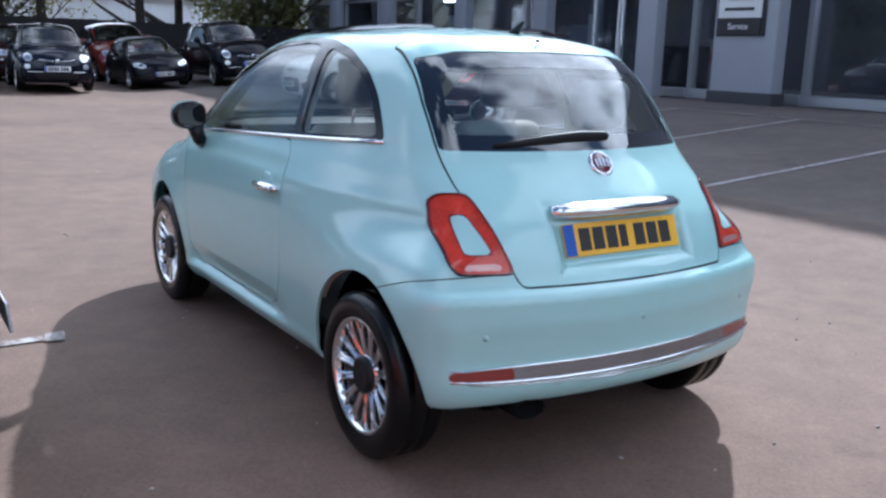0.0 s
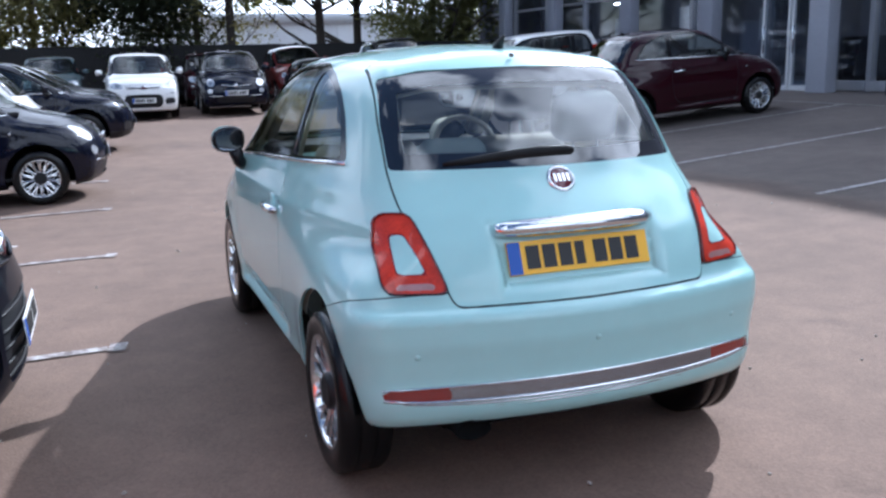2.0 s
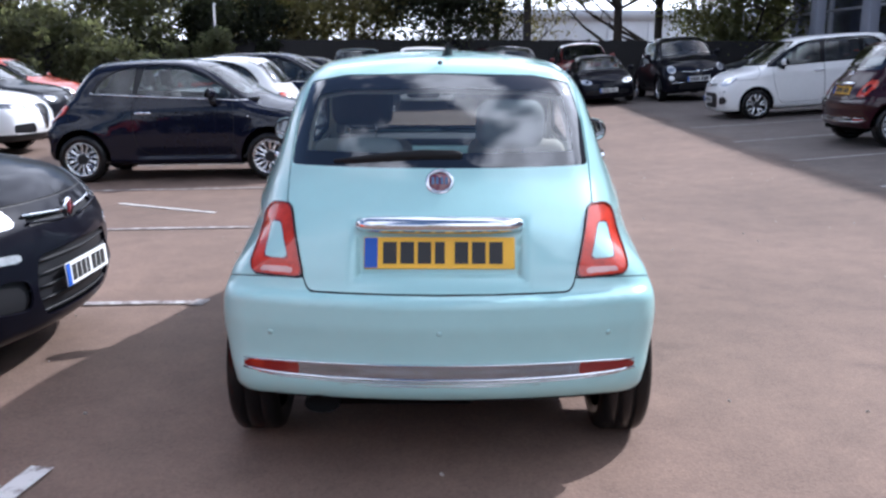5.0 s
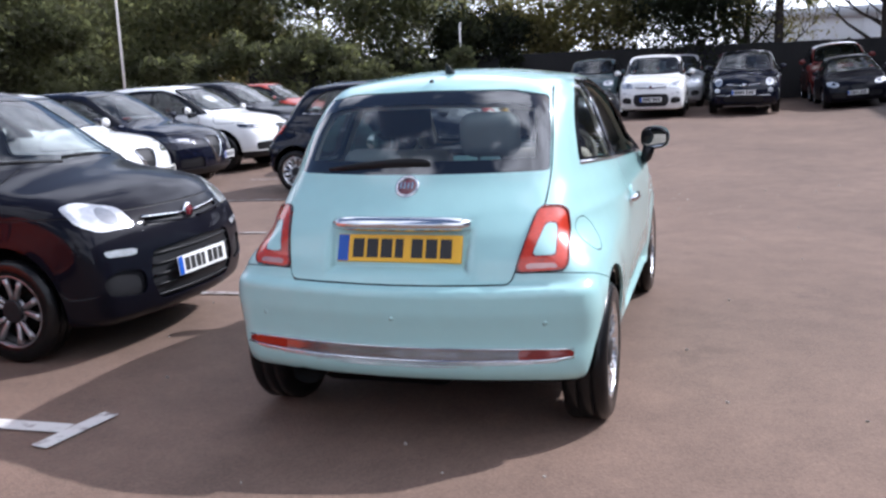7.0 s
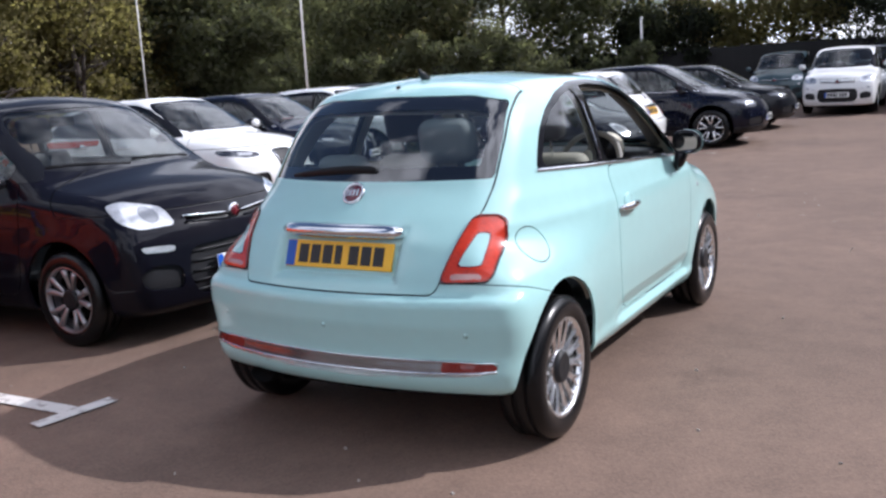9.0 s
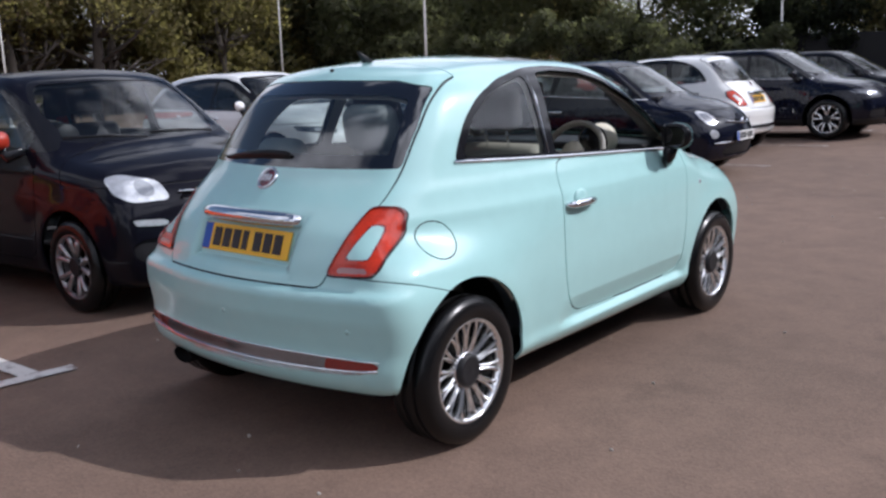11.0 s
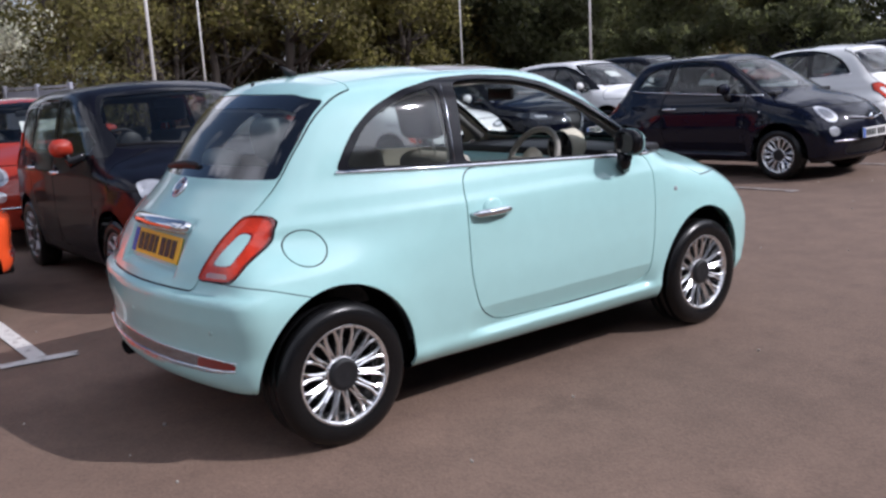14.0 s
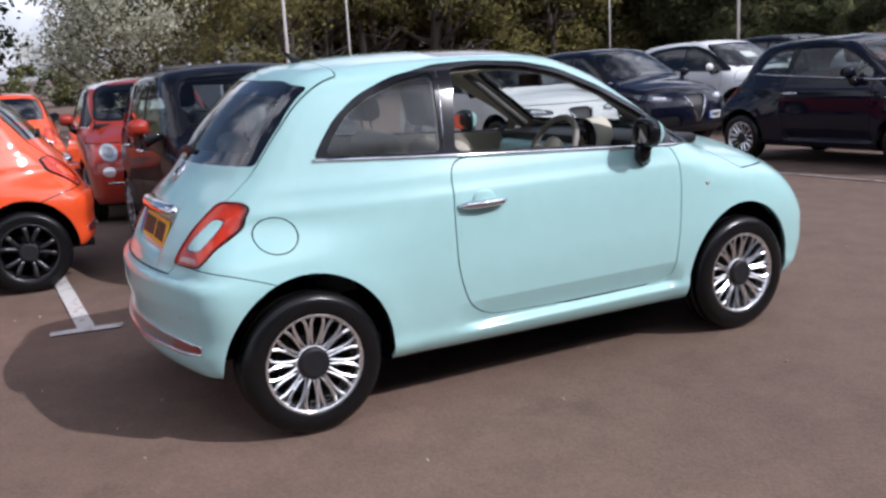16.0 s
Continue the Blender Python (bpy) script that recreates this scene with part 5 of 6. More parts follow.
def asphalt(name, color, other, wet, seam):
    """Worn asphalt: stone grains, patches, faint darker stains; past the seam an older, greyer laying."""
    m = bpy.data.materials.new(name)
    m.use_nodes = True
    t = m.node_tree
    b = t.nodes["Principled BSDF"]
    co = t.nodes.new("ShaderNodeTexCoord")
    def noise_at(scale, detail, rough=0.6):
        n = t.nodes.new("ShaderNodeTexNoise")
        n.inputs["Scale"].default_value, n.inputs["Detail"].default_value, n.inputs["Roughness"].default_value = scale, detail, rough
        t.links.new(co.outputs["Object"], n.inputs["Vector"])
        return n.outputs["Fac"]
    def ramp(src, lo, hi, a, c):
        r = t.nodes.new("ShaderNodeMapRange")
        for k, v in (("From Min", lo), ("From Max", hi), ("To Min", a), ("To Max", c)):
            r.inputs[k].default_value = v
        t.links.new(src, r.inputs["Value"])
        return r.outputs["Result"]
    def times(a, c):
        n = t.nodes.new("ShaderNodeMath")
        n.operation = "MULTIPLY"
        t.links.new(a, n.inputs[0])
        t.links.new(c, n.inputs[1])
        return n.outputs[0]
    vo = t.nodes.new("ShaderNodeTexVoronoi")
    vo.inputs["Scale"].default_value = 95
    t.links.new(co.outputs["Object"], vo.inputs["Vector"])
    grain = ramp(vo.outputs["Color"], 0, 1, 0.84, 1.18)
    patch = ramp(noise_at(0.35, 6), 0.35, 0.65, 0.82, 1.16)
    mid = ramp(noise_at(4.0, 5), 0.35, 0.65, 0.90, 1.10)
    stain = ramp(noise_at(1.3, 3), 0.62, 0.72, 1.0, 0.80)
    s = times(times(grain, patch), times(mid, stain))
    sc = t.nodes.new("ShaderNodeVectorMath")
    sc.operation = "SCALE"
    t.links.new(sc.outputs["Vector"], b.inputs["Base Color"])
    # the two layings run into one another along an uneven seam
    place = t.nodes.new("ShaderNodeSeparateXYZ")
    t.links.new(co.outputs["Object"], place.inputs["Vector"])
    waver = t.nodes.new("ShaderNodeMath")
    waver.operation = "ADD"
    t.links.new(place.outputs["X"], waver.inputs[0])
    t.links.new(ramp(noise_at(0.8, 5), 0.3, 0.7, -0.16, 0.16), waver.inputs[1])
    two = t.nodes.new("ShaderNodeMix")
    two.data_type = "RGBA"
    two.inputs["A"].default_value, two.inputs["B"].default_value = (*color, 1), (*other, 1)
    t.links.new(ramp(waver.outputs[0], seam - 0.3, seam + 0.3, 0, 1), two.inputs["Factor"])
    t.links.new(two.outputs["Result"], sc.inputs[0])
    # with a line of dark sealant along it
    off = t.nodes.new("ShaderNodeMath")
    off.operation = "SUBTRACT"
    off.inputs[1].default_value = seam
    t.links.new(waver.outputs[0], off.inputs[0])
    far = t.nodes.new("ShaderNodeMath")
    far.operation = "ABSOLUTE"
    t.links.new(off.outputs[0], far.inputs[0])
    t.links.new(times(s, ramp(far.outputs[0], 0.03, 0.16, 0.80, 1.0)), sc.inputs["Scale"])
    b.inputs["Roughness"].default_value = wet
    bp = t.nodes.new("ShaderNodeBump")
    bp.inputs["Strength"].default_value, bp.inputs["Distance"].default_value = 0.3, 0.005
    t.links.new(vo.outputs["Distance"], bp.inputs["Height"])
    t.links.new(bp.outputs["Normal"], b.inputs["Normal"])
    return m


def worn_line(name, lo=0.38, hi=0.54, white=(0.47, 0.44, 0.42)):
    """Old road paint, thin and flaked."""
    m = bpy.data.materials.new(name)
    m.use_nodes = True
    t = m.node_tree
    b = t.nodes["Principled BSDF"]
    co, n, r = t.nodes.new("ShaderNodeTexCoord"), t.nodes.new("ShaderNodeTexNoise"), t.nodes.new("ShaderNodeValToRGB")
    n.inputs["Scale"].default_value, n.inputs["Detail"].default_value, n.inputs["Roughness"].default_value = 11, 8, 0.72
    r.color_ramp.elements[0].position, r.color_ramp.elements[1].position = lo, hi
    r.color_ramp.elements[0].color, r.color_ramp.elements[1].color = (0.14, 0.105, 0.095, 1), (*white, 1)
    t.links.new(co.outputs["Object"], n.inputs["Vector"])
    t.links.new(n.outputs["Fac"], r.inputs["Fac"])
    t.links.new(r.outputs["Color"], b.inputs["Base Color"])
    b.inputs["Roughness"].default_value = 0.75
    return m


ASPHALT = asphalt("worn_asphalt", (0.152, 0.099, 0.073), (0.117, 0.094, 0.082), 0.90, 4.6)
LINE_PAINT = worn_line("worn_line_paint", 0.33, 0.48, (0.60, 0.58, 0.55))
LINE_BAY = worn_line("bay_line_paint", 0.36, 0.54, (0.40, 0.38, 0.37))
LINE_FAINT = worn_line("nearly_gone_line_paint", 0.42, 0.63, (0.46, 0.43, 0.41))
xs = [-3000, -400, -120, -60] + [-40 + 2 * k for k in range(20)] + [-1.6] + [0.5 * k for k in range(31)] + [18, 22, 30, 60, 200, 3000]
ys = [-3000, -300, -60, -30] + [-20 + 2 * k for k in range(40)] + [62, 80, 150, 500, 3000]
tagged(part("ground", sheet(xs, ys, 0), ASPHALT), "worn brownish asphalt of a sloping car park", "ground", kind="structure")


def line(x0, y0, x1, y1, w=0.10, label="faded white painted parking bay line", mat=None):
    d = Vector((x1 - x0, y1 - y0))
    n = Vector((-d.y, d.x)).normalized() * w / 2
    b = bmesh.new()
    k = max(2, int(d.length / 0.5))
    rows = []
    for i in range(k + 1):
        p = Vector((x0, y0)) + d * i / k
        jit = 0.006 * noise.noise((p.x * 3, p.y * 3, 1))
        rows.append([b.verts.new((p.x + n.x * s * (1 + jit * 8), p.y + n.y * s * (1 + jit * 8), ground_z(p.x, p.y) + 0.009)) for s in (-1, 1)])
    for r1, r2 in zip(rows, rows[1:]):
        b.faces.new((r1[0], r1[1], r2[1], r2[0]))
    return tagged(part("trim_bay_line", b, mat or LINE_PAINT), label, "road marking", kind="structure")


for y in (-4.3, -1.78, 0.68, 3.20, 5.72, 8.2, 10.7, 13.2, 15.7):
    worn = None if y < 0 else LINE_FAINT
    line(-6.1, y, -1.51, y + 0.0, 0.10 if y < 0 else 0.075, mat=worn)
    e = 0.20 if y < 0 else 0.07
    line(-1.46 - 0.15 * e, y - e, -1.46 + 0.15 * e, y + e, 0.09, mat=worn)
line(-3.35, 4.70, -2.18, 4.00, 0.05)
for y in (-5.1, -2.6, -0.1, 2.4, 4.95, 7.45, 9.95, 12.45):
    line(4.7, y, 9.9, y, 0.075, mat=LINE_BAY)
line(9.9, -6, 9.9, 14.0, 0.075, mat=LINE_BAY)

# ---- cars ----
SLOPE = Matrix.Rotation(-math.atan(0.085), 4, "Y")
FALL = Matrix.Rotation(-math.atan(0.02), 4, "Y")


def stand(x, y, turn):
    """Where a car stands: on the level lane, or tilted with the rising bays."""
    tilt = SLOPE if x > 4 else FALL if x < -2 else Matrix()
    return Matrix.Translation((x, y, ground_z(x, y))) @ tilt @ pose(0, 0, 0, 0, 0, turn)


mint = city_car(pose(0, 0, 0), "mint green three-door hatchback standing in the lane of the car park", MINT, 0.0165, hero=True)
boxy_car(stand(-3.65, -0.17, -90), "black five-door city car with orange-red door mirrors in a bay", BLACK, 0.028, "parked cars", cap=CAP_RED, detail=True, rim_mat=DIM_ALLOY)
city_car(stand(-3.24, 7.23, -90), "navy blue three-door hatchback parked nose to the lane", NAVY, 0.035, "parked cars")
city_car(stand(-3.75, 9.85, 90), "white three-door hatchback parked tail to the lane", WHITE, 0.04, "parked cars")
city_car(stand(-3.62, -3.12, 180), "bright orange three-door hatchback with dark alloy wheels", ORANGE, 0.035, "parked cars", sport=True)
city_car(stand(7.47, 8.72, -90), "dark maroon three-door hatchback on the rising bays", MAROON, 0.035, "parked cars")
city_car(stand(1.82, 20.4, 177) @ Matrix.Scale(1.05, 4), "dark blue small hatchback in the far row by the fence", NAVY, 0.05, "parked cars")
red = city_car(stand(-7.58, -0.32, -92) @ Matrix.Scale(1.035, 4), "red small hatchback with a white roof and paper in its windscreen", CRIMSON, 0.04, "parked cars")
part("price_card", box(0.40, 0.004, 0.15, (0, 0, 0), 0.001, 1), PAPER, red, "white card behind the windscreen", pose(-0.12, 0.50, 1.17, 40, 0, 0))
tall_car(stand(-2.95, 12.35, -90) @ Matrix.Scale(0.91, 4), "dark blue compact sports utility car in the lane-side row", NAVY, 0.045, "parked cars", False)
tall_car(stand(-2.80, 15.5, -90) @ Matrix.Scale(0.92, 4), "black compact sports utility car in the lane-side row", GREY_PAINT, 0.05, "parked cars", False)
tall_car(stand(-7.80, 4.95, -90) @ Matrix.Scale(0.95, 4), "white sports utility car with a chrome shield grille", WHITE, 0.04, "parked cars")
tall_car(stand(-8.35, 7.45, -90), "navy sports utility car with a chrome shield grille", NAVY, 0.04, "parked cars")
white_suv = tall_car(stand(-8.55, 10.15, -90), "white sports utility car in the second row", WHITE, 0.045, "parked cars")
tall_car(stand(-9.2, 12.9, -90), "dark sports utility car at the end of the second row", GREY_PAINT, 0.05, "parked cars")
low_car(stand(-10.6, 17.6, -90), "dark red low hatchback behind the second row", CRIMSON, 0.05, "parked cars")
boxy_car(stand(-0.45, 19.95, 180), "white five-door city car in the far row", WHITE, 0.045, "parked cars")
boxy_car(stand(-0.1, 24.0, 180), "silver five-door city car behind the far row", SILVER, 0.05, "parked cars")
boxy_car(stand(-2.62, 24.6, 180), "teal grey upright five-door city car in the far row", TEAL, 0.05, "parked cars")
low_car(stand(4.42, 21.2, 180) @ Matrix.Scale(0.88, 4), "black low hatchback in the far row", BLACK, 0.05, "parked cars")
tall_red = city_car(stand(4.55, 25.1, 180) @ Matrix.Scale(1.12, 4), "dark red tall hatchback with a pale roof behind the far row", DEEP_RED, 0.05, "parked cars")
boxy_car(stand(1.75, 24.6, 180), "dark maroon upright city car behind the far row", MAROON, 0.05, "parked cars")
boxy_car(stand(7.4, 14.2, 90), "white five-door city car on the rising bays", WHITE, 0.04, "parked cars")
tall_car(stand(9.4, 19.0, 118), "black sports utility car at the top of the lane", BLACK, 0.05, "parked cars", False)
city_car(Matrix.Translation((6.75, 21.4, ground_z(6.75, 21.4) + 0.02)) @ SLOPE @ pose(0, 0, 0, 0, 0, 180) @ Matrix.Scale(1.13, 4), "black tall hatchback near the far corner", BLACK, 0.05, "parked cars")
low_car(stand(10.3, 23.2, 90), "slate grey low hatchback near the building", GREY_PAINT, 0.05, "parked cars")
city_car(stand(-11.9, -1.75, 90), "orange small hatchback parked further back", ORANGE, 0.05, "parked cars")


for car in (red, tall_red):
    for ob in car.children:
        if ob.name.startswith("roof"):
            ob.material_slots[0].link = "OBJECT"
            ob.material_slots[0].material = WHITE


def card(car, x, y, z, w, h, tilt=58):
    """A paper card lying behind a windscreen."""
    part("price_card", box(w, 0.004, h, (0, 0, 0), 0.001, 1), PAPER, car, "white card behind the windscreen", pose(x, y, z, tilt, 0, 4))


card(white_suv, -0.12, 0.66, 1.36, 0.34, 0.20)

# loose chips of stone on the asphalt
rng = np.random.default_rng(5)
b = bmesh.new()
for k in range(150):
    x, y = rng.uniform(-2.2, 5.0), rng.uniform(-4.2, 9.0)
    s = rng.uniform(0.004, 0.011)
    m = pose(x, y, ground_z(x, y) + s * 0.45, *rng.uniform(-40, 40, 2), rng.uniform(0, 360)) @ Matrix.Diagonal((s, s * rng.uniform(0.5, 1.0), s * 0.6, 1))
    bmesh.ops.create_icosphere(b, subdivisions=1, radius=1, matrix=m)
CHIPS = material("stone_chips", (0.36, 0.33, 0.29), 0.8, vary=0.2, scale=30, each=0.25)
tagged(part("stone_chips", b, CHIPS), "small pale stone chips scattered on the asphalt", "gravel", kind="stuff")

# ---- fence, poles, buildings ----
FENCE = material("dark_stained_boards", (0.009, 0.008, 0.008), 0.8, vary=0.25, scale=3, bump=0.2, bump_scale=40)
POLE = material("white_pole", (0.70, 0.69, 0.66), 0.45, vary=0.05, scale=4)
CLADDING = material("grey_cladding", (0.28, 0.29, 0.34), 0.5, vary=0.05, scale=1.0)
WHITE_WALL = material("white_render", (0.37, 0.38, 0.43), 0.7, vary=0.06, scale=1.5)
PLINTH = material("dark_plinth", (0.05, 0.05, 0.06), 0.7, vary=0.1, scale=4)
ALUMINIUM = material("window_aluminium", (0.42, 0.43, 0.47), 0.4, 0.5, vary=0.05, scale=4)
SHOP_GLASS = glass("showroom_glass", (0.72, 0.75, 0.80), 0.08)
INSIDE = material("showroom_inside", (0.21, 0.21, 0.235), 0.7, vary=0.3, scale=0.8)
SIGN_DARK = material("sign_dark", (0.015, 0.016, 0.022), 0.4)
SIGN_WHITE = material("sign_white", (0.75, 0.75, 0.76), 0.5)
PALE_ROOF = material("pale_metal_shed", (0.78, 0.80, 0.83), 0.5, vary=0.05, scale=0.5)


def fence(x0, y0, x1, y1, top, label):
    """A close-boarded fence: posts, rails and single boards."""
    root = empty("fence", Matrix(), label, "fence")
    d = Vector((x1 - x0, y1 - y0, 0))
    n = int(d.length / 0.30)
    ang = math.atan2(d.y, d.x)
    board = None
    for k in range(n):
        p = Vector((x0, y0, 0)) + d * ((k + 0.5) / n)
        z = ground_z(p.x, p.y)
        if board is None:
            me = bpy.data.meshes.new("board")
            b = box(0.31, 0.022, 1.0, (0, 0, 0.5), 0.004, 1)
            b.to_mesh(me)
            b.free()
            me.materials.append(FENCE)
            board = me
        part("board", board, None, root, "", Matrix.Translation((p.x, p.y + 0.012 * (k % 2), z)) @ Matrix.Rotation(ang, 4, "Z") @ Matrix.Diagonal((1, 1, top - z + random.uniform(-0.015, 0.015), 1)))
    for k in range(int(d.length / 2.4) + 1):
        p = Vector((x0, y0, 0)) + d.normalized() * 2.4 * k
        z = ground_z(p.x, p.y)
        part("post", box(0.10, 0.10, top - z + 0.05, (0, 0, (top - z + 0.05) / 2), 0.008, 1), FENCE, root, "", Matrix.Translation((p.x, p.y + 0.07, z)))
    return root


fence(-16.5, 27.4, 13.0, 27.4, 2.11, "dark stained close-boarded fence along the far edge")


def flagpole(x, y, h=8.0):
    z = ground_z(x, y)
    root = empty("flagpole", pose(x, y, z), "slim white flagpole standing at the edge of the car park", "flagpole", "flagpoles")
    part("pole", tube([(0, 0, 0), (0, 0, h * 0.5), (0, 0, h)], [0.040, 0.034, 0.024], 10), POLE, root)
    part("base", lathe([(0, 0.14), (0.10, 0.13), (0.13, 0.07)], 16, "z"), POLE, root)
    part("finial", lathe([(h, 0.0), (h + 0.02, 0.05), (h + 0.09, 0.05), (h + 0.11, 0.0)], 12, "z"), POLE, root)


for x, y in ((-14.6, 3.95), (-14.4, 16.6), (-27.6, 10.65), (-27.7, 22.7)):
    flagpole(x, y)

# a short slim post by the far fence
root = empty("slim_post", pose(-7.4, 25.8, ground_z(-7.4, 25.8)), "short slim grey post in front of the far fence", "post")
part("shaft", tube([(0, 0, 0), (0, 0, 1.5), (-0.03, 0, 3.0)], [0.045, 0.038, 0.032], 10), POLE, root)
part("cap", lathe([(3.0, 0.045), (3.05, 0.045), (3.08, 0.0)], 12, "z"), POLE, root)

# the showroom
B_X = 13.0
root = empty("showroom", pose(B_X, 0, 0.55), "grey clad car showroom with tall glazed bays and columns", "building")
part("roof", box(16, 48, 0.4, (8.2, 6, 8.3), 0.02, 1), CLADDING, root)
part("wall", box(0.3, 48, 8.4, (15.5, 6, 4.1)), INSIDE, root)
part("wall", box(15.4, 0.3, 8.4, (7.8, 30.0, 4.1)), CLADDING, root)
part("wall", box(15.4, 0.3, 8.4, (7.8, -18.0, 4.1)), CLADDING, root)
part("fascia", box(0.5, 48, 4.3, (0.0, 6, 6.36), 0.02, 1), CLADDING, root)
part("showroom_floor", box(15.4, 47.6, 0.1, (7.8, 6, -0.02)), INSIDE, root)
part("inner_wall", box(0.2, 47, 4.2, (5.0, 6, 2.1)), INSIDE, root)
edges = [-17.5, -13.5, -9.5, -5.5, -1.5, 2.0, 4.6, 7.3, 9.2, 10.2, 11.3, 13.3, 16.2, 19.2, 21.8, 24.4, 27.0, 29.8]
for y0, y1 in zip(edges, edges[1:]):
    w = part("window", box(0.06, y1 - y0 - 0.10, 4.0, (0.25, (y0 + y1) / 2, 2.35)), None, root)
    w.data.materials.append(SHOP_GLASS)
    part("mullion", box(0.16, 0.14, 4.3, (0.22, y0, 2.15), 0.01, 1), ALUMINIUM, root)
    part("window_sill", box(0.22, y1 - y0 - 0.14, 0.20, (0.22, (y0 + y1) / 2, 0.16), 0.01, 1), ALUMINIUM, root)
    part("transom", box(0.12, y1 - y0 - 0.14, 0.08, (0.22, (y0 + y1) / 2, 2.55), 0.005, 1), ALUMINIUM, root)
for y in (10.85, 14.6, 18.2, 22.6, 26.4):
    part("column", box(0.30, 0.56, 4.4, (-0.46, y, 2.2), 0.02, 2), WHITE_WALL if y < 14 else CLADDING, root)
for k, (y, h, d) in enumerate(((5.9, 1.1, 2.0), (2.6, 1.4, 2.6), (12.3, 1.2, 2.2), (15.4, 1.7, 1.8), (20.4, 1.2, 2.4), (24.9, 1.5, 2.0))):
    part("display_stand", box(0.5, 1.2, h, (d, y, h / 2), 0.02, 1), WHITE_WALL if k % 2 else SIGN_DARK, root)
for y in (3.2, 6.2, 12.2, 17.6, 23.0):
    lamp = bpy.data.materials.get("strip_lamp") or material("strip_lamp", (0.9, 0.9, 0.9))
    lamp.node_tree.nodes["Principled BSDF"].inputs["Emission Color"].default_value = (1, 0.97, 0.92, 1)
    lamp.node_tree.nodes["Principled BSDF"].inputs["Emission Strength"].default_value = 14.0
    part("strip_lamp", box(0.15, 1.2, 0.05, (2.4, y, 2.62)), lamp, root, "lit strip lamp inside")
# entrance doors and what hangs behind the glass
for y0, y1 in ((11.35, 12.25), (12.30, 13.20)):
    door = part("door", box(0.05, y1 - y0, 2.25, (-0.02, (y0 + y1) / 2, 1.20)), None, root, "glazed entrance door")
    door.data.materials.append(SHOP_GLASS)
    for y in (y0 + 0.035, y1 - 0.035):
        part("door_stile", box(0.07, 0.07, 2.36, (-0.02, y, 1.20), 0.006, 1), SIGN_WHITE, door)
    for z in (0.09, 2.36):
        part("door_rail", box(0.07, y1 - y0 - 0.14, 0.12, (-0.02, (y0 + y1) / 2, z), 0.006, 1), SIGN_WHITE, door)
    part("door_handle", tube([(-0.11, y1 - 0.13, 0.85), (-0.11, y1 - 0.13, 1.45)], 0.016, 8), CHROME, door)
for y, z, w, h in ((14.0, 1.55, 0.55, 0.75), (17.2, 1.7, 0.7, 0.9), (3.4, 1.6, 0.7, 0.5), (20.6, 1.6, 0.6, 0.8)):
    part("poster", box(0.02, w, h, (0.75, y, z), 0.002, 1), PAPER, root, "white poster hung behind the glass")
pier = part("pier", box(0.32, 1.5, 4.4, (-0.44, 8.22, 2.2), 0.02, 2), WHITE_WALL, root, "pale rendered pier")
part("plinth", box(0.40, 1.58, 0.28, (-0.44, 8.22, 0.14), 0.01, 1), PLINTH, root)
part("sign_back", box(0.03, 1.16, 1.20, (-0.615, 8.32, 1.94), 0.004, 1), SIGN_DARK, root, "dark surround of the sign")
sign = part("sign_board", box(0.05, 1.02, 0.30, (-0.64, 8.34, 1.52), 0.004, 1), SIGN_DARK, root, "dark sign board with pale lettering")
part("sign_panel", box(0.05, 1.02, 0.75, (-0.64, 8.34, 2.06), 0.004, 1), SIGN_WHITE, root, "white sign panel")
part("sign_bar", box(0.01, 0.70, 0.06, (-0.67, 8.34, 1.85)), SIGN_DARK, root)
part("sign_bar", box(0.01, 0.55, 0.05, (-0.67, 8.34, 2.05)), BADGE_RED, root)
tx = bpy.data.curves.new("lettering", "FONT")
tx.body, tx.size, tx.extrude, tx.align_x, tx.align_y = "Service", 0.165, 0.004, "CENTER", "CENTER"
tx.materials.append(SIGN_WHITE)
lt = new("lettering", tx)
lt.parent = root
lt.matrix_basis = Matrix.Translation((-0.672, 8.34, 1.52)) @ Matrix.Rotation(radians(-90), 4, "Z") @ Matrix.Rotation(radians(90), 4, "X")

# pale shed beyond the fence
root = empty("industrial_shed", pose(24, 52, 0), "long pale metal industrial shed behind the trees", "building")
part("wall", box(44, 12, 3.6, (0, 0, 1.8)), PALE_ROOF, root)
b = bmesh.new()
slab([(-22.3, 3.6), (22.3, 3.6), (22.3, 4.1), (-22.3, 4.1)], 12.4, Matrix.Translation((0, -6.2, 0)), b)
part("roof", b, PALE_ROOF, root)
for k in range(40):
    part("cladding_rib", box(0.08, 0.06, 3.5, (-21.5 + 1.1 * k, -6.03, 1.8)), PALE_ROOF, root)
root = empty("panel_screen", pose(-21.5, 3.4, ground_z(-21.5, 3.4), 0, 0, 37), "grey panel screen with posts below the blossom", "fence")
for x in (-1.0, 0.0, 1.0):
    part("post", box(0.10, 0.12, 1.93, (x, 0, 0.965), 0.008, 1), CLADDING, root)
for x in (-0.5, 0.5):
    part("panel", box(0.89, 0.05, 1.72, (x, 0, 0.92), 0.006, 1), CLADDING, root)
    part("cap_rail", box(0.89, 0.09, 0.07, (x, 0, 1.84), 0.006, 1), ALUMINIUM, root)

# ---- trees and hedges ----


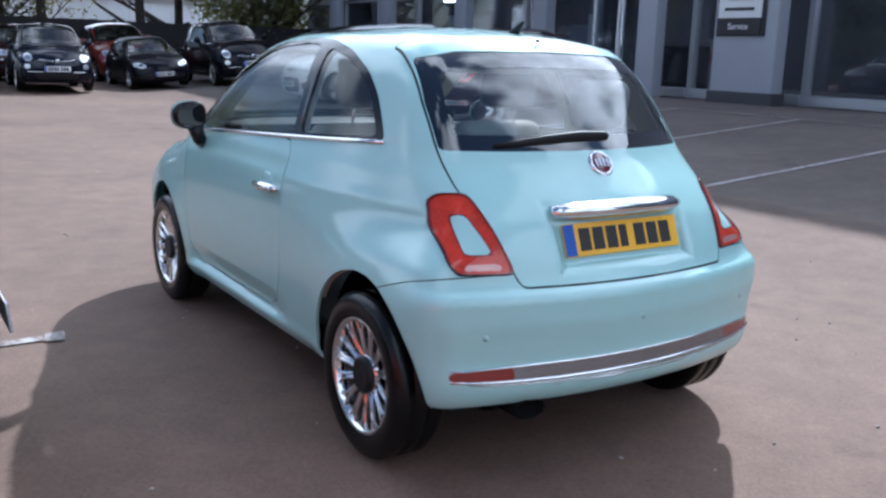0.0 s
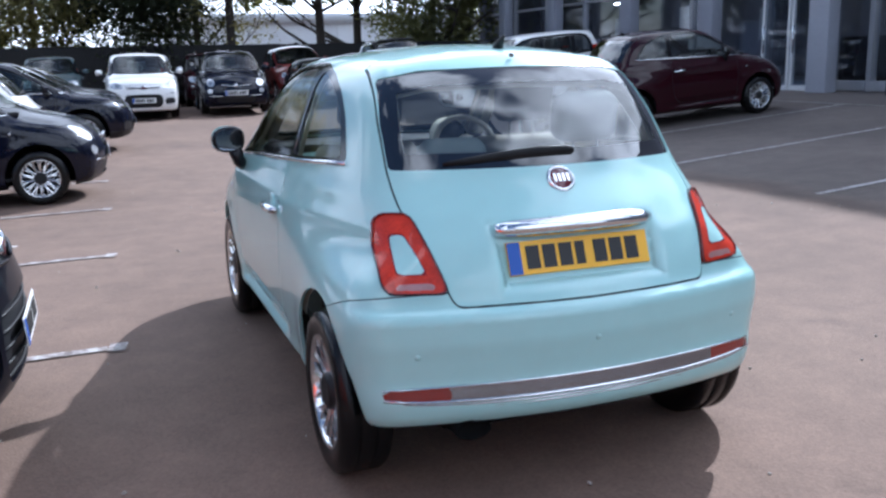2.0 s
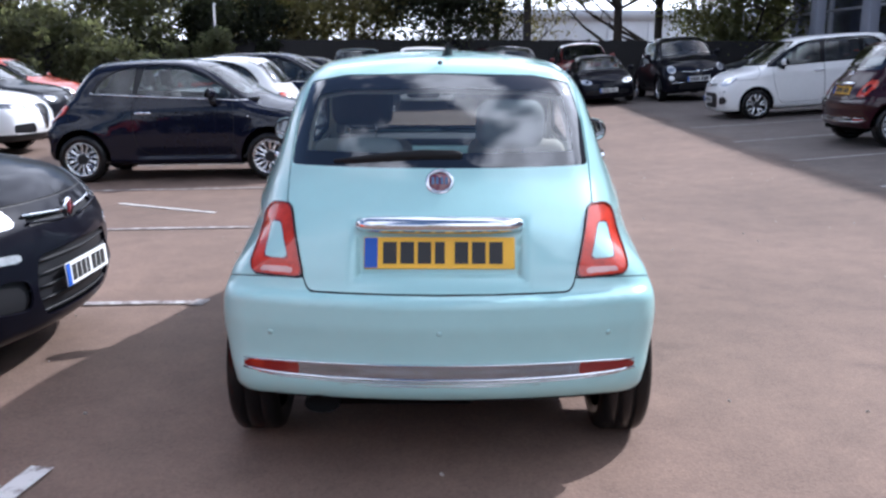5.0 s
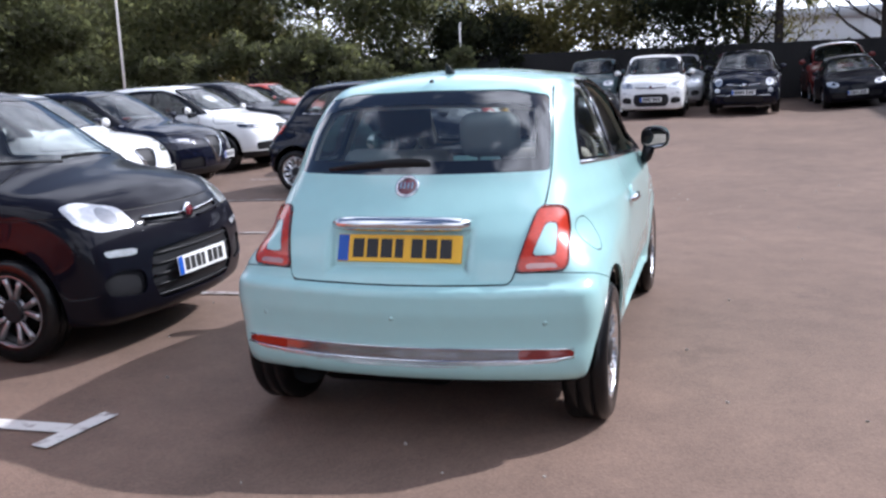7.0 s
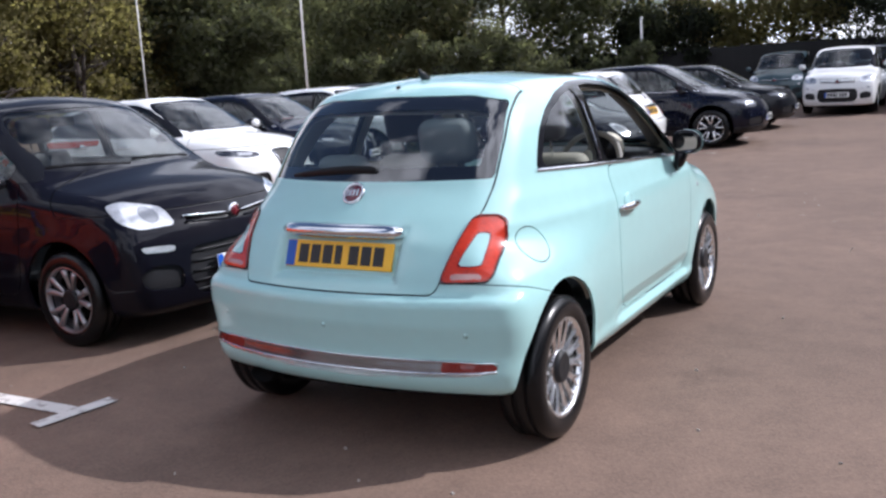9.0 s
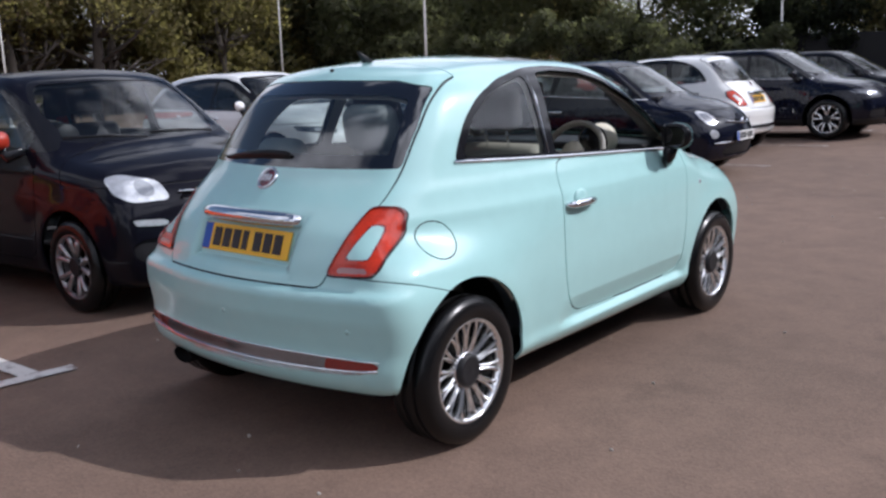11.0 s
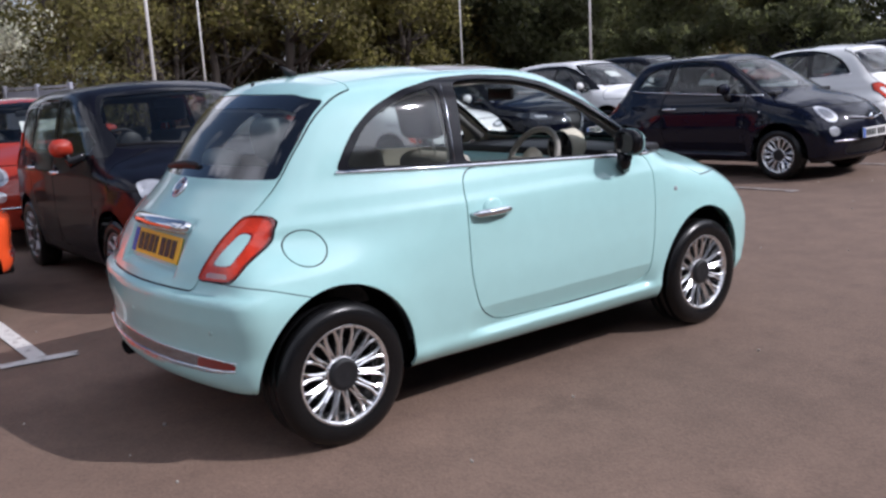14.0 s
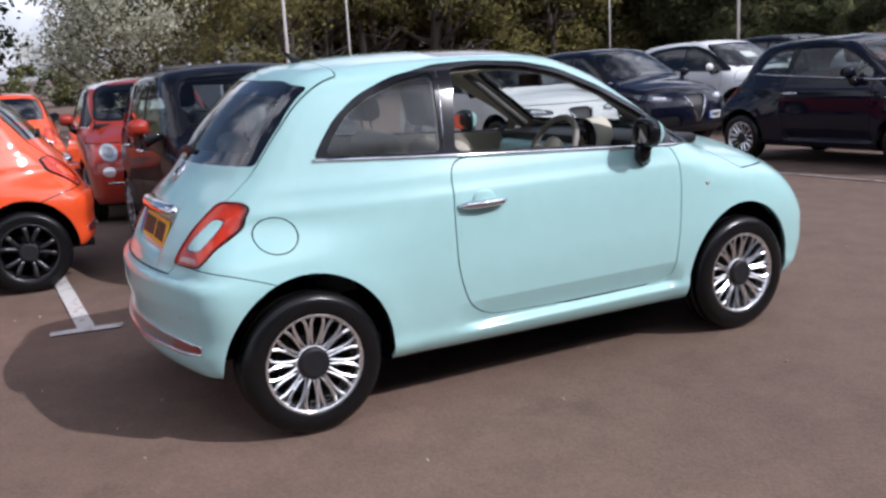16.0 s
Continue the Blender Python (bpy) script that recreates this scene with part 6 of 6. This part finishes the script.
def foliage(name, color, each=0.5, rough=0.6):
    m = material(name, color, rough, vary=0.2, scale=0.6, each=each * 0.6, spec=0.03)
    t = m.node_tree
    b = t.nodes["Principled BSDF"]
    out = t.nodes["Material Output"]
    tr, add = t.nodes.new("ShaderNodeBsdfTranslucent"), t.nodes.new("ShaderNodeMixShader")
    tr.inputs["Color"].default_value = (min(color[0] * 2.2, 0.8), min(color[1] * 2.3, 0.8), min(color[2] * 1.4, 0.8), 1)
    add.inputs[0].default_value = 0.58
    t.links.new(b.outputs["BSDF"], add.inputs[1])
    t.links.new(tr.outputs["BSDF"], add.inputs[2])
    t.links.new(add.outputs["Shader"], out.inputs["Surface"])
    return m


BARK = material("grey_brown_bark", (0.048, 0.038, 0.031), 0.9, vary=0.3, scale=4, bump=0.5, bump_scale=25)
LEAF_SPRING = foliage("spring_leaves", (0.178, 0.155, 0.080), 0.22)
LEAF_GREEN = foliage("green_leaves", (0.135, 0.135, 0.078), 0.3)
LEAF_DARK = foliage("dark_evergreen", (0.042, 0.046, 0.036), 0.3)
LEAF_BROWN = foliage("brown_twigs", (0.165, 0.125, 0.082), 0.2)
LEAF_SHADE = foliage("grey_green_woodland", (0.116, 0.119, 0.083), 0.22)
LEAF_HEDGE = foliage("olive_hedge", (0.158, 0.138, 0.076), 0.22)
BLOSSOM = foliage("white_blossom", (0.52, 0.50, 0.42), 0.3)


def leaves(rng, centres, radii, count, size, flat=0.8):
    """Vertices and faces of many small leaves scattered in clumps."""
    c = rng.integers(0, len(centres), count)
    d = rng.normal(size=(count, 3))
    d /= np.linalg.norm(d, axis=1)[:, None]
    r = rng.random(count) ** 0.45
    p = centres[c] + d * (r * radii[c])[:, None] * np.array([1, 1, flat])
    a = rng.normal(size=(count, 3))
    a /= np.linalg.norm(a, axis=1)[:, None]
    b = np.cross(a, rng.normal(size=(count, 3)))
    b /= np.linalg.norm(b, axis=1)[:, None]
    s = size * rng.uniform(0.6, 1.4, count)[:, None]
    v = np.stack([p - a * s, p + b * s * 0.55, p + a * s, p - b * s * 0.55], 1).reshape(-1, 3)
    out = d * 0.7 + rng.normal(size=(count, 3)) * 0.2 + np.array([0, 0, 0.45])
    out /= np.linalg.norm(out, axis=1)[:, None]
    return v, np.repeat(out, 4, 0)


def leaf_mesh(name, leafage, mat):
    v, nrm = leafage
    me = bpy.data.meshes.new(name)
    n = len(v) // 4
    me.vertices.add(len(v))
    me.vertices.foreach_set("co", v.astype(np.float32).ravel())
    me.loops.add(n * 4)
    me.loops.foreach_set("vertex_index", np.arange(n * 4, dtype=np.int32))
    me.polygons.add(n)
    me.polygons.foreach_set("loop_start", np.arange(0, n * 4, 4, dtype=np.int32))
    me.update(calc_edges=True)
    me.polygons.foreach_set("use_smooth", [True] * n)
    me.normals_split_custom_set_from_vertices(nrm.tolist())
    me.materials.append(mat)
    return me


def tree(name, seed, m, label, leaf, height=9.0, trunk=0.20, count=9000, size=0.11, low=1.6, group="trees at the edge", spread=2.6, stems=1):
    """A tapered trunk with limbs and a loose crown of small leaves."""
    rng = np.random.default_rng(seed)
    root = empty(name, m, label, "tree", group)
    b = bmesh.new()
    tips = []
    trunks = []
    for q in range(stems):
        lean = rng.normal(0, 0.25 if stems == 1 else 1.1, 2)
        base = rng.normal(0, 0.0 if stems == 1 else 0.22, 2)
        top = height * (0.85 if q == 0 else rng.uniform(0.55, 0.85))
        stem = [(base[0] + lean[0] * (h / height) ** 1.3 + 0.06 * math.sin(h * 1.3 + seed + q), base[1] + lean[1] * (h / height) ** 1.3, h) for h in np.linspace(0, top, 9)]
        tube(stem, [trunk * (1.25 if i == 0 else 1) * (1 - 0.82 * i / 8) * (1 if q == 0 else 0.75) for i in range(9)], 8, bm=b)
        trunks.append(stem)
    for k in range(13 + 4 * (stems - 1)):
        stem = trunks[k % stems]
        u = rng.uniform(0.14, 0.85)
        i = int(u * 8)
        s = Vector(stem[i])
        a = rng.uniform(0, 2 * math.pi)
        ln = spread * rng.uniform(0.6, 1.1) * (1.15 - 0.6 * u)
        e = s + Vector((math.cos(a) * ln, math.sin(a) * ln, ln * rng.uniform(0.35, 0.95)))
        mid = s.lerp(e, 0.5) + Vector((rng.normal(0, 0.12), rng.normal(0, 0.12), -0.10 * ln + 0.15))
        r0 = trunk * (1 - 0.8 * u) * 0.5
        tube([s, mid, e], [r0, r0 * 0.6, r0 * 0.2], 5, bm=b)
        tips += [e, mid.lerp(e, 0.5)]
        for q in range(3):
            f = mid.lerp(e, rng.uniform(0.1, 0.9))
            g = f + Vector((rng.normal(0, 0.6), rng.normal(0, 0.6), rng.uniform(0.0, 0.8)))
            tube([f, f.lerp(g, 0.5) + Vector((0, 0, 0.05)), g], [r0 * 0.35, r0 * 0.22, r0 * 0.1], 4, bm=b)
            tips.append(g)
    part("trunk", b, BARK, root)
    cen = np.array([tuple(t) for t in tips if t.z > low] + [st[-1] for st in trunks])
    cen = np.concatenate([cen, cen + rng.normal(0, 0.5, cen.shape)])
    part("crown", leaf_mesh("crown", leaves(rng, cen, rng.uniform(0.35, 0.95, len(cen)), count, size), leaf), None, root)
    return root


def thicket(name, seed, x0, y0, x1, y1, depth, height, count, size, leaf, label, clumps=60, base=0.0, uneven=0.35):
    """A belt of shrubs, as one mass of small leaves in uneven clumps."""
    rng = np.random.default_rng(seed)
    u = rng.random(clumps)
    side = rng.random(clumps) * depth
    d = np.array([x1 - x0, y1 - y0])
    nrm = np.array([-d[1], d[0]]) / np.linalg.norm(d)
    xy = np.array([x0, y0]) + u[:, None] * d + side[:, None] * nrm
    top = height * (1 + uneven * (rng.random(clumps) - 0.6))
    z = base + rng.random(clumps) ** 0.8 * top
    cen = np.concatenate([xy, z[:, None]], 1)
    v, nrm = leaves(rng, cen, rng.uniform(0.7, 1.5, clumps) * height * 0.20, count, size)
    v[:, 2] = np.maximum(v[:, 2] + ground_z(x0, y0), ground_z(x0, y0) + 0.02)
    ob = part(name, leaf_mesh(name, (v, nrm), leaf))
    return tagged(ob, label, "hedge", kind="stuff")


# along the side of the second row
thicket("hedge", 1, -37, 60, -37, 2, 5, 8.0, 200000, 0.105, LEAF_BROWN, "tall brown and green woodland belt in spring", 300)
thicket("hedge", 2, -34.5, 60, -34.5, 4, 2.0, 4.0, 80000, 0.10, LEAF_HEDGE, "olive green shrubs in front of the woodland", 120)
thicket("hedge", 3, -32, 42, -32, 22, 2.5, 7.0, 80000, 0.095, LEAF_SHADE, "dense grey-green bushes beside the car park", 70)
thicket("hedge", 19, -31.5, 26.5, -31.5, 17.5, 2.0, 6.5, 56000, 0.085, LEAF_SPRING, "olive spring foliage along the car park", 60)
thicket("hedge", 4, -30.4, 31.5, -30.4, 27.5, 1.5, 7.0, 36000, 0.08, LEAF_DARK, "dark evergreen bushes", 30)
for k, (x, y) in enumerate(((-31, 6.5), (-33, 9.4), (-32, 13.0), (-30.5, 15.6), (-33, 18.0), (-31.5, 21.5), (-30, 28), (-32, 34), (-29, 40), (-33, 4.4))):
    tree("tree", 10 + k, pose(x, y, ground_z(x, y), 0, 0, 40 * k), "bare-limbed tree with thin yellow-green spring leaves", LEAF_SPRING if k % 3 else LEAF_HEDGE, random.uniform(9, 11), random.uniform(0.20, 0.34), 5200, 0.075, 3.0)
for k, (x, y) in enumerate(((-32.2, 11.1), (-32.5, 13.6), (-31, 16.2), (-30, 21.2), (-29.5, 8.6))):
    tree("tree", 60 + k, pose(x, y, ground_z(x, y), 0, 0, 70 * k), "dark many-stemmed tree, nearly bare, with thin spring leaves", LEAF_SPRING, 9.5, 0.17, 3600, 0.07, 3.6, spread=1.5, stems=4)
tree("blossom_tree", 31, pose(-22.5, 2.4, -0.24), "bush-like tree covered in white spring blossom", BLOSSOM, 5.6, 0.14, 12000, 0.055, 0.9, spread=2.6)
tree("blossom_tree", 32, pose(-23.5, 4.8, -0.24, 0, 0, 70), "bush-like tree with white blossom and green leaves", LEAF_HEDGE, 5.2, 0.13, 8000, 0.065, 0.8, spread=2.2)
tree("tree", 33, pose(-21.0, -3.1, -0.24), "dark tree in leaf against the open sky", LEAF_DARK, 7.5, 0.25, 4000, 0.10, 2.3, spread=2.4)
thicket("hedge", 5, -60, 8, -60, -60, 4, 2.4, 40000, 0.15, LEAF_GREEN, "far low green hedge at the open edge", 420)
# along the far edge, behind the fence
thicket("hedge", 6, -8.0, 29.5, -40, 29.5, 3, 6.0, 110000, 0.09, LEAF_SHADE, "woodland shrubs behind the far fence", 160)
thicket("hedge", 20, -2.0, 30.0, -8.2, 30.0, 2, 5.4, 19000, 0.08, LEAF_HEDGE, "loose olive shrubs behind the far fence", 22)
thicket("hedge", 7, -27, 27.5, -36, 29, 2, 6.5, 36000, 0.10, LEAF_SHADE, "olive bushes at the far corner", 40)
thicket("hedge", 8, 1.9, 29.4, -1.7, 29.4, 1.5, 9.0, 42000, 0.075, LEAF_DARK, "tall dark evergreen behind the fence", 40)
thicket("hedge", 9, -5.9, 28.6, -8.7, 28.6, 1.2, 3.6, 16000, 0.07, LEAF_DARK, "round dark evergreen bush", 20)
thicket("hedge", 18, 13.0, 30.5, 9.2, 30.5, 2.0, 7.0, 14000, 0.08, LEAF_GREEN, "loose grey-green trees behind the fence", 40)
thicket("hedge", 11, 20, 32, 9.0, 32, 2, 4.0, 12000, 0.085, LEAF_GREEN, "green shrubs between the fence and the shed", 30)
for k, (x, y, h) in enumerate(((-3.2, 30, 9), (-5.6, 31.5, 9.5), (-8.4, 29.5, 8), (-11.5, 31, 9), (-14.5, 30, 8.5), (-18, 31, 9), (-22, 30, 9), (2.1, 30.0, 8.0), (6.6, 30.0, 14.5), (8.6, 32, 15.5), (11.2, 30.5, 15.5), (13.6, 33, 16.5), (16.4, 30.8, 15.5))):
    if h > 12:
        # crowns raised out of view to cast shade on the far row
        tree("tree", 40 + k, pose(x, y, 0.2, 0, 0, 55 * k), "tall tree behind the fence, its unseen dense crown raised to shade the far row", LEAF_GREEN, h, 0.19, 22000, 0.12, 4.2, spread=4.2)
        continue
    tree("tree", 40 + k, pose(x, y, 0.2, 0, 0, 55 * k), "slender tree with thin spring foliage behind the fence", (LEAF_GREEN, LEAF_HEDGE, LEAF_SPRING)[k % 3], h, 0.15, 3400 if x > -9 else 5200, 0.065, 1.8)
tk = empty("tree", pose(3.0, 28.2, 0.2), "tall straight tree trunk rising behind the fence", "tree", "trees at the edge")
part("trunk", tube([(0, 0, 0), (0.02, 0, 3), (-0.02, 0, 7), (0, 0, 12)], [0.17, 0.14, 0.11, 0.05], 10), BARK, tk)
part("crown", leaf_mesh("crown", leaves(np.random.default_rng(77), np.random.default_rng(78).normal((0, 0, 9.5), (1.2, 1.2, 1.6), (40, 3)), np.full(40, 0.8), 4000, 0.1), LEAF_GREEN), None, tk)

thicket("hedge", 17, -6.8, 24.6, -24, 24.6, 1.2, 2.6, 34000, 0.065, LEAF_SHADE, "grey-green shrubs in front of the far fence", 70)
# the unseen side behind the walk: hedges and trees added to shape car reflections
thicket("hedge", 15, -40, -24, 12, -24, 3, 3.2, 40000, 0.14, LEAF_HEDGE, "unseen hedge added to close the near end of the car park", 150)
thicket("hedge", 16, -40, -24, -40, -6, 3, 7.0, 30000, 0.14, LEAF_HEDGE, "unseen tall hedge added at the near corner to darken reflections", 110)
for k in range(4):
    tree("tree", 80 + k, pose(-34 + 11.2 * k, -27 + 1.5 * (k % 2), 0, 0, 0, 30 * k), "unseen tree with thin spring foliage, added at the near end", LEAF_HEDGE, 9.0, 0.2, 5000, 0.12, 1.6)
